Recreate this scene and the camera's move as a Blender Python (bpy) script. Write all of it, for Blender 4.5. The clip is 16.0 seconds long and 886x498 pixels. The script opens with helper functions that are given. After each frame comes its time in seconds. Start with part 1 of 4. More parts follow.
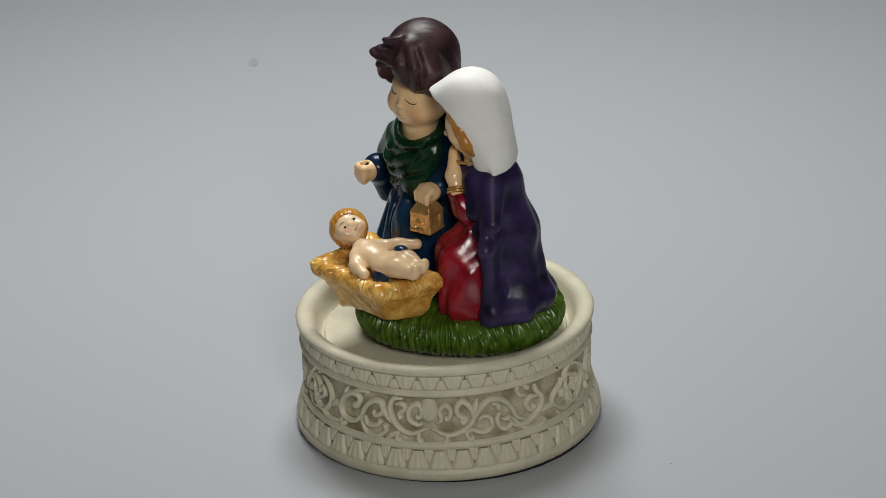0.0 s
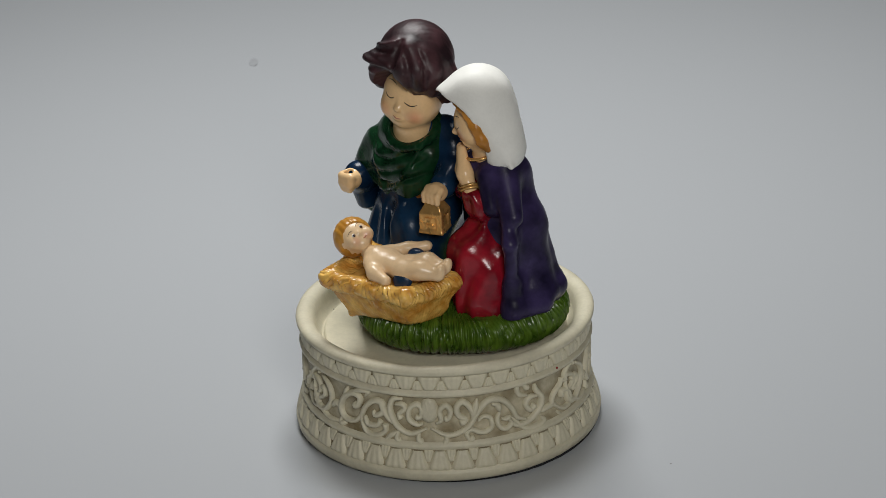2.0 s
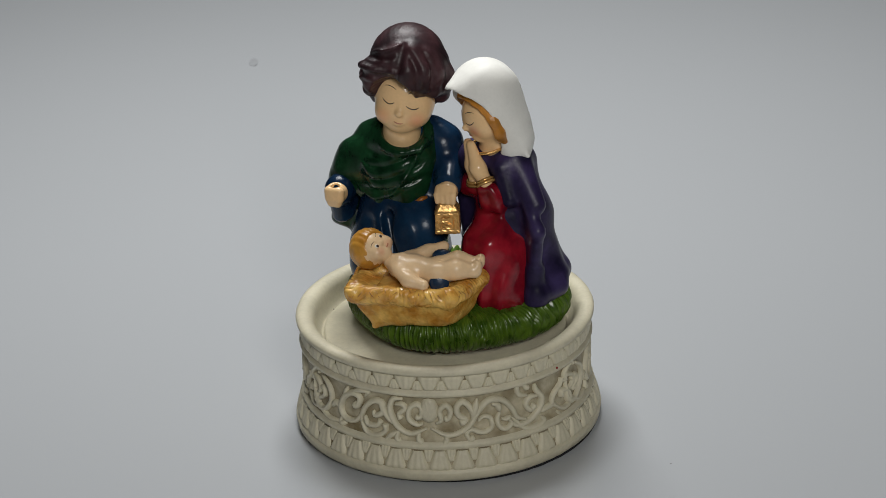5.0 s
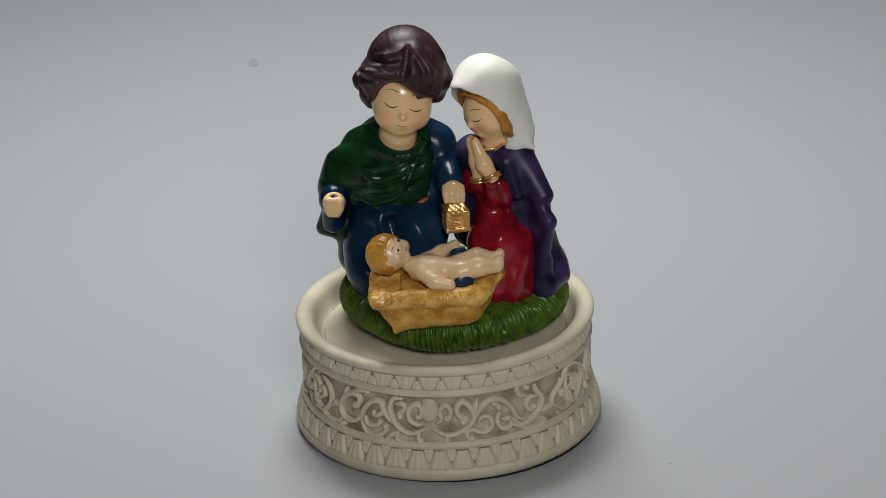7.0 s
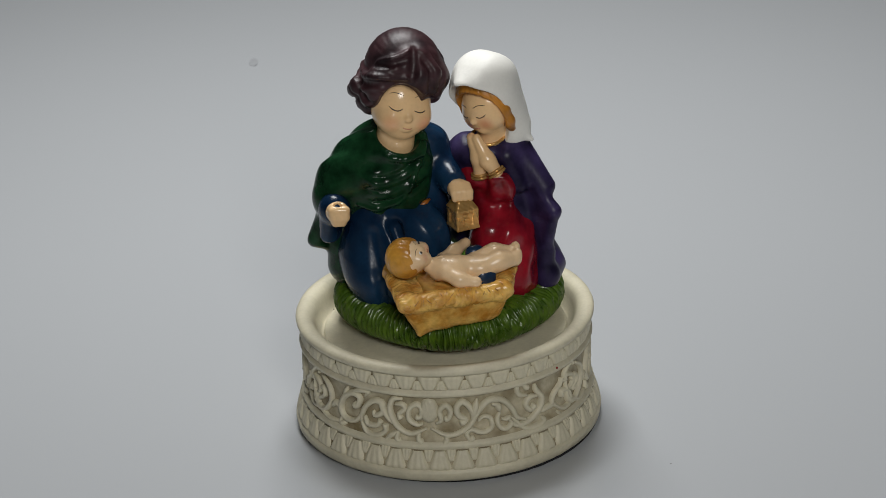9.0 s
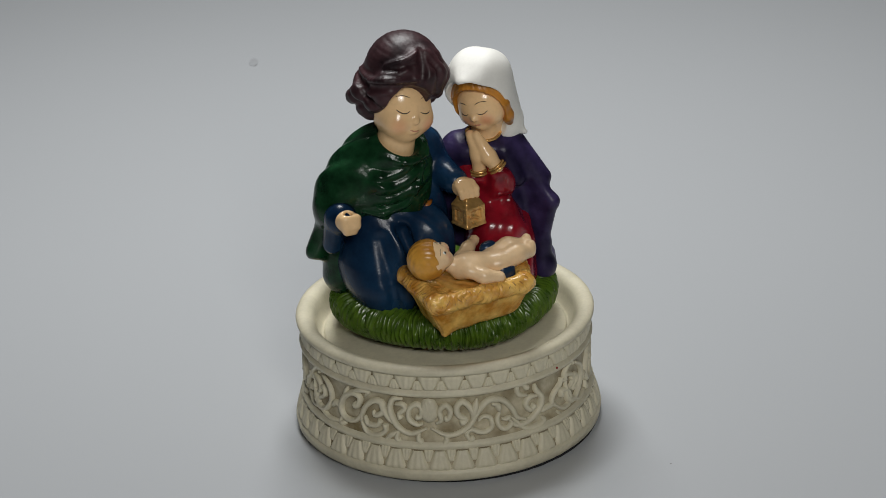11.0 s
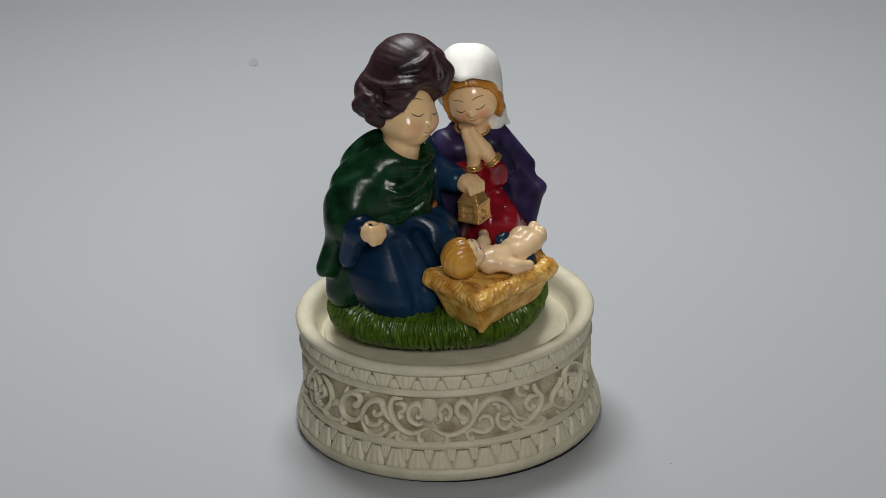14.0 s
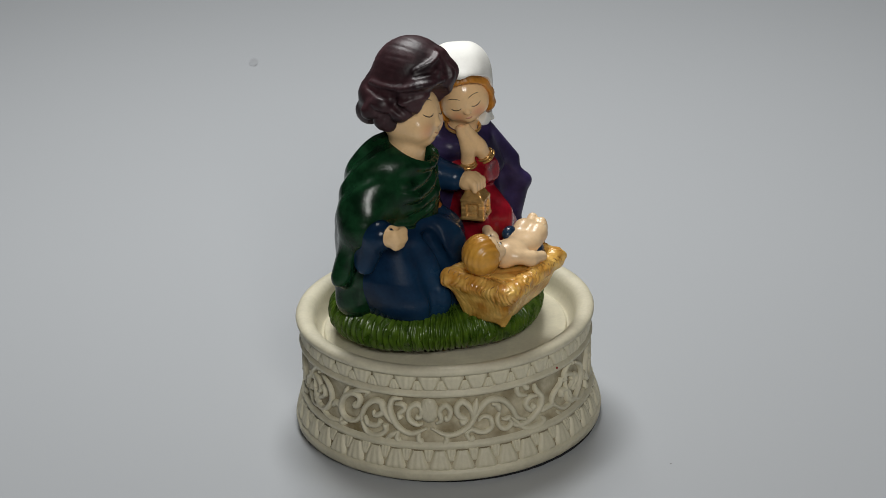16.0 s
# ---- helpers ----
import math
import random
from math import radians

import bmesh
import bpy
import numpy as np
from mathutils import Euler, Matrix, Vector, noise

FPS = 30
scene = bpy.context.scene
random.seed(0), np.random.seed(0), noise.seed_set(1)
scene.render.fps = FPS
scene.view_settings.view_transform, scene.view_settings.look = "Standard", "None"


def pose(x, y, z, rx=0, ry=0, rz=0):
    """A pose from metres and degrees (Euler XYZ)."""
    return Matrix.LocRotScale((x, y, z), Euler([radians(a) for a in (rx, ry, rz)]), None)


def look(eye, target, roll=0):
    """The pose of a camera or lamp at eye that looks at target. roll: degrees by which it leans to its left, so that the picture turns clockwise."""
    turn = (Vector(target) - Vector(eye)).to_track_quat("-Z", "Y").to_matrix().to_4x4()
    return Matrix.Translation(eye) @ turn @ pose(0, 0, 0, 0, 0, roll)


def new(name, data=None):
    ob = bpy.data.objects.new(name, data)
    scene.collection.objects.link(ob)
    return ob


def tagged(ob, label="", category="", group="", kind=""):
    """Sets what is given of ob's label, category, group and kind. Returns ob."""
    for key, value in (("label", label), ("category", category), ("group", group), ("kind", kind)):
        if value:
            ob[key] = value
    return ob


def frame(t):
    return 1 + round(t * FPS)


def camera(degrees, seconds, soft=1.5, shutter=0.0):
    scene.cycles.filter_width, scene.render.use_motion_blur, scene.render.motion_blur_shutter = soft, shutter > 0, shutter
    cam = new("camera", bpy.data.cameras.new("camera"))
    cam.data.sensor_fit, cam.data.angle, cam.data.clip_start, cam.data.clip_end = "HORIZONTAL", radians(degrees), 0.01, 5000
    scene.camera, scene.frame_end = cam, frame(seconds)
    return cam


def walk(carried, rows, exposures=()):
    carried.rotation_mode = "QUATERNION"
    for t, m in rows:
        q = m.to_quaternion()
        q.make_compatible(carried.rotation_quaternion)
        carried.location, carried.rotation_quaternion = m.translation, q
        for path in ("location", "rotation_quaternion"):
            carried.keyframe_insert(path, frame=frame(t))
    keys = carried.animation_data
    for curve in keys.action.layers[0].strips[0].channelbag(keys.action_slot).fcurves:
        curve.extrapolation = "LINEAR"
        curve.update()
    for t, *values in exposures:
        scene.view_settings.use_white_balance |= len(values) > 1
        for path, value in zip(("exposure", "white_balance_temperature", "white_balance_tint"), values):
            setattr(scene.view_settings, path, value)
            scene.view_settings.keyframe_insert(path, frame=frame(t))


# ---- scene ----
# camera: a long lens on a stand, looking down on the music box
cam = camera(18.0, 16.0, soft=0.6)
EYE, AIM = (0.0003, -0.9512, 0.4889), (0.0003, 0.0, 0.0684)
walk(cam, [(0.0, look(EYE, AIM, -2.42)), (16.0, look(EYE, AIM, -2.42))])

# ---- light: two softboxes in an added, unseen grey room ----
world = bpy.data.worlds.new("studio")
world.use_nodes = True
world.node_tree.nodes["Background"].inputs[0].default_value = (0.72, 0.90, 0.92, 1)
world.node_tree.nodes["Background"].inputs[1].default_value = 0.03
scene.world = world


def softbox(name, eye, target, size_x, size_y, watts, colour):
    data = bpy.data.lights.new(name, "AREA")
    data.shape, data.size, data.size_y = "RECTANGLE", size_x, size_y
    data.energy, data.color = watts, colour
    ob = new(name, data)
    ob.matrix_world = look(eye, target)
    return ob


softbox("softbox_top", (-0.035, 0.27, 0.65), (-0.02, 0.18, 0.03), 0.30, 0.26, 4.8, (0.985, 0.995, 0.99))
softbox("softbox_front", (0.18, -1.3, 0.86), (0, 0, 0.08), 0.40, 0.32, 8.7, (1.0, 0.985, 0.955))
scene.view_settings.exposure = 0.0


# ---- materials ----
def shader(name, colour, rough=0.5, metal=0.0, vary=0.12, grain=900.0, bump=0.15, dark=None, spots=0.0, coat=0.0, blotch=90.0, spec=0.5, speck=0.35):
    """A painted or natural surface: base colour with blotches and fine grain, and a fine relief. Object space is in metres."""
    m = bpy.data.materials.new(name)
    m.use_nodes = True
    nt = m.node_tree
    b = nt.nodes["Principled BSDF"]
    tc = nt.nodes.new("ShaderNodeTexCoord")
    big = nt.nodes.new("ShaderNodeTexNoise")
    big.inputs["Scale"].default_value, big.inputs["Detail"].default_value = blotch, 4
    fine = nt.nodes.new("ShaderNodeTexNoise")
    fine.inputs["Scale"].default_value, fine.inputs["Detail"].default_value = grain, 3
    nt.links.new(tc.outputs["Object"], big.inputs["Vector"])
    nt.links.new(tc.outputs["Object"], fine.inputs["Vector"])
    ramp = nt.nodes.new("ShaderNodeValToRGB")
    lo = dark if dark else tuple(c * (1 - 2.2 * vary) for c in colour)
    hi = tuple(min(1, c * (1 + vary)) for c in colour)
    ramp.color_ramp.elements[0].position, ramp.color_ramp.elements[1].position = 0.33, 0.66
    ramp.color_ramp.elements[0].color, ramp.color_ramp.elements[1].color = (*lo, 1), (*hi, 1)
    nt.links.new(big.outputs["Fac"], ramp.inputs["Fac"])
    mix = nt.nodes.new("ShaderNodeMix")
    mix.data_type, mix.blend_type = "RGBA", "MULTIPLY"
    mix.inputs[0].default_value = speck
    nt.links.new(ramp.outputs["Color"], mix.inputs[6])
    gr = nt.nodes.new("ShaderNodeValToRGB")
    gr.color_ramp.elements[0].position, gr.color_ramp.elements[1].position = 0.3, 0.62
    gr.color_ramp.elements[0].color = (0.62, 0.62, 0.62, 1)
    nt.links.new(fine.outputs["Fac"], gr.inputs["Fac"])
    nt.links.new(gr.outputs["Color"], mix.inputs[7])
    nt.links.new(mix.outputs[2], b.inputs["Base Color"])
    rr = nt.nodes.new("ShaderNodeMapRange")
    rr.inputs["To Min"].default_value, rr.inputs["To Max"].default_value = max(0.03, rough - 0.05), min(1, rough + 0.06)
    nt.links.new(big.outputs["Fac"], rr.inputs["Value"])
    nt.links.new(rr.outputs["Result"], b.inputs["Roughness"])
    b.inputs["Metallic"].default_value = metal
    b.inputs["Specular IOR Level"].default_value = spec
    b.inputs["Coat Weight"].default_value = coat
    b.inputs["Coat Roughness"].default_value = 0.18
    if bump:
        bp = nt.nodes.new("ShaderNodeBump")
        bp.inputs["Strength"].default_value, bp.inputs["Distance"].default_value = bump, 0.0006
        nt.links.new(fine.outputs["Fac"], bp.inputs["Height"])
        nt.links.new(bp.outputs["Normal"], b.inputs["Normal"])
    return m


M_CERAMIC = shader("cream_ceramic", (0.60, 0.555, 0.41), 0.5, vary=0.05, grain=700, bump=0.1, speck=0.2)
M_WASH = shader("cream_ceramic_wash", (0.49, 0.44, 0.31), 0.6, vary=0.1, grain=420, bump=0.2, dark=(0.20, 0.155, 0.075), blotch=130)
M_FELT = shader("black_felt", (0.008, 0.008, 0.009), 0.9, vary=0.2)
M_TABLE = shader("white_acrylic", (0.435, 0.449, 0.465), 0.25, vary=0.0, grain=2, bump=0.0, blotch=3, speck=0.0, dark=(0.431, 0.445, 0.461))
table_nodes = M_TABLE.node_tree
table_nodes.links.remove(table_nodes.nodes["Principled BSDF"].inputs["Roughness"].links[0])
table_nodes.nodes["Principled BSDF"].inputs["Roughness"].default_value = 0.2
table_nodes.nodes["Principled BSDF"].inputs["Specular IOR Level"].default_value = 0.45
M_ROOM = shader("grey_wall_paint", (0.11, 0.113, 0.116), 0.8, vary=0.05, grain=120, bump=0.1, blotch=3)
M_GRASS = shader("green_grass_paint", (0.085, 0.155, 0.013), 0.28, vary=0.1, grain=700, dark=(0.036, 0.082, 0.007), blotch=260)
M_STRAW = shader("straw_paint", (0.85, 0.53, 0.135), 0.22, vary=0.06, grain=420, dark=(0.54, 0.225, 0.03), blotch=170, speck=0.5)
M_SKIN = shader("skin_paint", (0.86, 0.58, 0.305), 0.17, vary=0.04, bump=0.02, speck=0.12)
M_LIP = shader("pink_lip_paint", (0.62, 0.28, 0.17), 0.26, vary=0.05, bump=0.03)
M_INFANT = shader("infant_skin_paint", (0.85, 0.605, 0.355), 0.29, vary=0.05, bump=0.03, speck=0.15)
M_HAIR = shader("dark_brown_paint", (0.055, 0.022, 0.026), 0.44, vary=0.1, grain=600, speck=0.4, dark=(0.014, 0.006, 0.008), blotch=110, spec=0.36)
M_GINGER = shader("ginger_paint", (0.54, 0.22, 0.028), 0.33, vary=0.2, grain=500)
M_BLOND = shader("blond_paint", (0.58, 0.29, 0.045), 0.30, vary=0.2, grain=500, dark=(0.42, 0.17, 0.02))
M_BLUE = shader("navy_paint", (0.0088, 0.0355, 0.080), 0.25, vary=0.1, speck=0.3, bump=0.08, dark=(0.003, 0.012, 0.034), blotch=60, spec=0.26)
M_GREEN = shader("dark_green_paint", (0.008, 0.043, 0.016), 0.22, vary=0.1, speck=0.35, bump=0.12, dark=(0.003, 0.018, 0.007), blotch=190, spec=0.28)
M_PURPLE = shader("violet_paint", (0.041, 0.029, 0.089), 0.36, vary=0.1, bump=0.12, dark=(0.010, 0.007, 0.026), blotch=100, spec=0.25)
M_RED = shader("crimson_paint", (0.32, 0.010, 0.022), 0.21, vary=0.1, bump=0.1, speck=0.25, dark=(0.14, 0.003, 0.010), blotch=110)
M_WHITE = shader("white_bisque_paint", (0.80, 0.79, 0.74), 0.6, vary=0.02, bump=0.08, speck=0.08)
M_GOLD = shader("gold_paint", (0.80, 0.47, 0.16), 0.26, metal=0.6, vary=0.2, grain=380, bump=0.6)
M_LINE = shader("brown_line_paint", (0.05, 0.025, 0.015), 0.4, vary=0.1)
M_DENIM = shader("slate_blue_paint", (0.014, 0.038, 0.085), 0.26, vary=0.2)
M_COLLAR = shader("grey_collar_paint", (0.13, 0.15, 0.13), 0.4, vary=0.1)
M_TICK = shader("umber_stroke_paint", (0.42, 0.19, 0.035), 0.35, vary=0.15)
M_BELT = shader("orange_belt_paint", (0.34, 0.11, 0.015), 0.35, vary=0.15)
M_DUST = shader("dust_smudge", (0.385, 0.395, 0.41), 0.3, vary=0.02, spec=0.3)
M_RUST = shader("rust_speck", (0.30, 0.035, 0.025), 0.5, vary=0.1)


def blush(m, spots, radius, colour):
    """Rosy cheeks: soft round patches of a second paint at points given in mm."""
    nt = m.node_tree
    b = nt.nodes["Principled BSDF"]
    geo = nt.nodes.new("ShaderNodeTexCoord")
    for p in spots:
        dist = nt.nodes.new("ShaderNodeVectorMath")
        dist.operation = "DISTANCE"
        dist.inputs[1].default_value = [v / 1000 for v in p]
        nt.links.new(geo.outputs["Object"], dist.inputs[0])
        fall = nt.nodes.new("ShaderNodeMapRange")
        fall.interpolation_type = "SMOOTHSTEP"
        fall.inputs["From Min"].default_value, fall.inputs["From Max"].default_value = radius / 1000, 0.0005
        fall.inputs["To Max"].default_value = 0.62
        nt.links.new(dist.outputs["Value"], fall.inputs["Value"])
        mix = nt.nodes.new("ShaderNodeMix")
        mix.data_type = "RGBA"
        mix.inputs[7].default_value = (*colour, 1)
        nt.links.new(fall.outputs["Result"], mix.inputs[0])
        nt.links.new(b.inputs["Base Color"].links[0].from_socket, mix.inputs[6])
        nt.links.new(mix.outputs[2], b.inputs["Base Color"])


blush(M_SKIN, [(-18.6, -3.8, 123.6), (-7.0, -4.4, 121.6), (14.6, -10.2, 119.0), (10.0, -3.4, 116.8)], 4.6, (0.70, 0.24, 0.12))
blush(M_INFANT, [(-17.4, -32.0, 81.2), (-15.4, -28.0, 82.6)], 2.6, (0.74, 0.34, 0.22))


# ---- mesh tools ----
def mesh_of(name, verts, faces, mats, index=None, smooth=True):
    me = bpy.data.meshes.new(name)
    me.from_pydata(verts, [], faces)
    for m in mats:
        me.materials.append(m)
    if index is not None:
        me.polygons.foreach_set("material_index", np.asarray(index, dtype=np.int32))
    me.polygons.foreach_set("use_smooth", np.full(len(me.polygons), smooth))
    me.update()
    return me


def part(name, me, parent, label=""):
    ob = new(name, me)
    ob.parent = parent
    return tagged(ob, label=label)


def lathe(profile, steps, warp=None):
    """Vertices (metres) and faces of a profile of (radius, height) in mm turned about z."""
    verts, faces, n = [], [], len(profile)
    for i in range(steps):
        a = 2 * math.pi * i / steps
        for r, z in profile:
            verts.append((r * math.cos(a) / 1000, r * math.sin(a) / 1000, z / 1000))
    for i in range(steps):
        j = (i + 1) % steps
        for k in range(n - 1):
            faces.append((i * n + k, j * n + k, j * n + k + 1, i * n + k + 1))
    return verts, faces


def tube(points, radii, sides=8):
    """A round bar along points, in mm, with its radius at each one, as vertices in mm and faces."""
    pts = [Vector(p) for p in points]
    verts, faces = [], []
    ref = Vector((0.13, 0.21, 1)).normalized()
    for i, p in enumerate(pts):
        d = (pts[min(i + 1, len(pts) - 1)] - pts[max(i - 1, 0)]).normalized()
        a = d.cross(ref)
        if a.length < 0.05:
            a = d.cross(Vector((1, 0, 0)))
        a.normalize()
        b = d.cross(a)
        for k in range(sides):
            w = 2 * math.pi * k / sides
            verts.append(tuple(p + (a * math.cos(w) + b * math.sin(w)) * radii[i]))
    for i in range(len(pts) - 1):
        for k in range(sides):
            m = (k + 1) % sides
            faces.append((i * sides + k, i * sides + m, (i + 1) * sides + m, (i + 1) * sides + k))
    faces.append(tuple(range(sides))[::-1])
    faces.append(tuple((len(pts) - 1) * sides + k for k in range(sides)))
    return verts, faces


# ---- sculpting by distance fields, in mm ----
def ell(c, r, turn=(0, 0, 0)):
    inv = Euler([radians(a) for a in turn]).to_matrix().transposed()

    def f(X, Y, Z):
        x, y, z = X - c[0], Y - c[1], Z - c[2]
        if any(turn):
            x, y, z = (inv[i][0] * x + inv[i][1] * y + inv[i][2] * z for i in range(3))
        k0 = np.sqrt((x / r[0]) ** 2 + (y / r[1]) ** 2 + (z / r[2]) ** 2)
        k1 = np.sqrt((x / r[0] ** 2) ** 2 + (y / r[1] ** 2) ** 2 + (z / r[2] ** 2) ** 2) + 1e-6
        return k0 * (k0 - 1) / k1
    return f


def cap(a, b, ra, rb):
    d = [b[i] - a[i] for i in range(3)]
    n = sum(v * v for v in d) + 1e-9

    def f(X, Y, Z):
        h = np.clip(((X - a[0]) * d[0] + (Y - a[1]) * d[1] + (Z - a[2]) * d[2]) / n, 0, 1)
        return np.sqrt((X - a[0] - h * d[0]) ** 2 + (Y - a[1] - h * d[1]) ** 2 + (Z - a[2] - h * d[2]) ** 2) - (ra + (rb - ra) * h)
    return f


def rbox(c, half, rad, turn=(0, 0, 0), taper=0.0):
    inv = Euler([radians(a) for a in turn]).to_matrix().transposed()

    def f(X, Y, Z):
        x, y, z = X - c[0], Y - c[1], Z - c[2]
        x, y, z = (inv[i][0] * x + inv[i][1] * y + inv[i][2] * z for i in range(3))
        s = 1 + taper * z / half[2]
        q = [np.abs(x / s) - half[0] + rad, np.abs(y / s) - half[1] + rad, np.abs(z) - half[2] + rad]
        out = np.sqrt(sum(np.maximum(v, 0) ** 2 for v in q))
        return out + np.minimum(np.maximum(q[0], np.maximum(q[1], q[2])), 0) - rad
    return f


def sheet(a, b, c, r):
    """A three-cornered sheet of cloth, r thick on either side."""
    a, b, c = Vector(a), Vector(b), Vector(c)
    n = (b - a).cross(c - a).normalized()
    edges = [(p, q - p, (q - p).cross(n).normalized()) for p, q in ((a, b), (b, c), (c, a))]

    def f(X, Y, Z):
        inside, best = True, None
        for p, d, o in edges:
            x, y, z = X - p.x, Y - p.y, Z - p.z
            inside = inside & (x * o.x + y * o.y + z * o.z < 0)
            h = np.clip((x * d.x + y * d.y + z * d.z) / d.length_squared, 0, 1)
            q = (x - h * d.x) ** 2 + (y - h * d.y) ** 2 + (z - h * d.z) ** 2
            best = q if best is None else np.minimum(best, q)
        flat = np.abs((X - a.x) * n.x + (Y - a.y) * n.y + (Z - a.z) * n.z)
        return np.where(inside, flat, np.sqrt(best)) - r
    return f


def swirl(f, amount, centre, axis, count, twist, wander=0.5, start=0.0):
    """f with combed locks that spring from the parting where the axis meets it."""
    ax = Vector(axis).normalized()
    u = ax.orthogonal().normalized()
    w = ax.cross(u)

    def g(X, Y, Z):
        x, y, z = X - centre[0], Y - centre[1], Z - centre[2]
        p, q, r = (x * e.x + y * e.y + z * e.z for e in (u, w, ax))
        tilt = np.arctan2(np.hypot(p, q), r)
        a = np.arctan2(q, p) + twist * tilt
        s = a * count * 0.5 + wander * np.sin(a * 2 + 1.0) + wander * np.sin(tilt * 3 + a)
        fade = np.clip((tilt - start) / 0.6, 0, 1)
        return f(X, Y, Z) - amount * fade * (np.abs(np.sin(s)) ** 0.6 - 0.7) - 0.22 * amount * fade * np.sin(a * count * 2 + 2 * np.sin(tilt * 4))
    return g


def swags(f, amount, centre, length, lo, hi, half):
    """f with hanging folds: arcs of cloth round a point, between two distances, on its front."""
    def g(X, Y, Z):
        x, z = (X - centre[0]) * 0.8, Z - centre[2]
        d = np.hypot(x, z) + 0.5 * np.sin(X * 0.35) + 0.3 * (X - centre[0])
        fade = np.clip((d - lo) / 2, 0, 1) * np.clip((hi - d) / 4, 0, 1) * np.clip((half - np.abs(X - centre[0])) / 4, 0, 1) * np.clip((centre[1] - Y) / 4, 0, 1)
        return f(X, Y, Z) - amount * fade * (np.abs(np.sin(math.pi * d / length)) ** 0.8 - 0.6)
    return g


def folds(f, amount, *waves):
    """f with soft wide folds: each wave is (direction, wavelength in mm, phase, wander)."""
    def g(X, Y, Z):
        d = f(X, Y, Z)
        for (u, v, w), length, phase, wander in waves:
            s = X * u + Y * v + Z * w + wander * np.sin(X * 0.11 + Z * 0.09 + phase) + wander * np.sin(Y * 0.12 - Z * 0.07)
            k = np.sin(2 * math.pi * s / length + phase)
            d = d - amount * (k + 0.35 * k * np.abs(k))
        return d
    return g


def plane(p, n):
    """Negative on the side away from n."""
    l = math.sqrt(sum(v * v for v in n))
    return lambda X, Y, Z: ((X - p[0]) * n[0] + (Y - p[1]) * n[1] + (Z - p[2]) * n[2]) / l


def smin(a, b, k):
    h = np.maximum(k - np.abs(a - b), 0) / k
    return np.minimum(a, b) - h * h * k * 0.25


def join(k, *fs):
    def f(X, Y, Z):
        d = fs[0](X, Y, Z)
        for g in fs[1:]:
            d = smin(d, g(X, Y, Z), k)
        return d
    return f


def cut(k, a, *bs):
    def f(X, Y, Z):
        d = a(X, Y, Z)
        for b in bs:
            d = -smin(-d, b(X, Y, Z), k)
        return d
    return f


def inter(k, *fs):
    def f(X, Y, Z):
        d = fs[0](X, Y, Z)
        for g in fs[1:]:
            d = -smin(-d, -g(X, Y, Z), k)
        return d
    return f


def onto(f, p, d, far=16.0):
    """The first point of a sculpted surface met from p in the direction d."""
    t = np.linspace(0, far, 321)
    p, d = Vector(p), Vector(d).normalized()
    inside = f(p.x + t * d.x, p.y + t * d.y, p.z + t * d.z) < 0
    return tuple(p + d * float(t[int(np.argmax(inside))]))


def chain(pts, k=3.0):
    return join(k, *[cap(p[:3], q[:3], p[3], q[3]) for p, q in zip(pts, pts[1:])])


def ripple(f, amount, *waves):
    """f with folds: each wave is (direction, wavelength in mm, phase, wander)."""
    def g(X, Y, Z):
        d = f(X, Y, Z)
        for (u, v, w), length, phase, wander in waves:
            s = X * u + Y * v + Z * w + wander * np.sin(X * 0.21 + Z * 0.13 + phase) + wander * np.sin(Y * 0.19 - Z * 0.17)
            d = d - amount * (np.abs(np.sin(math.pi * s / length + phase)) - 0.6)
        return d
    return g


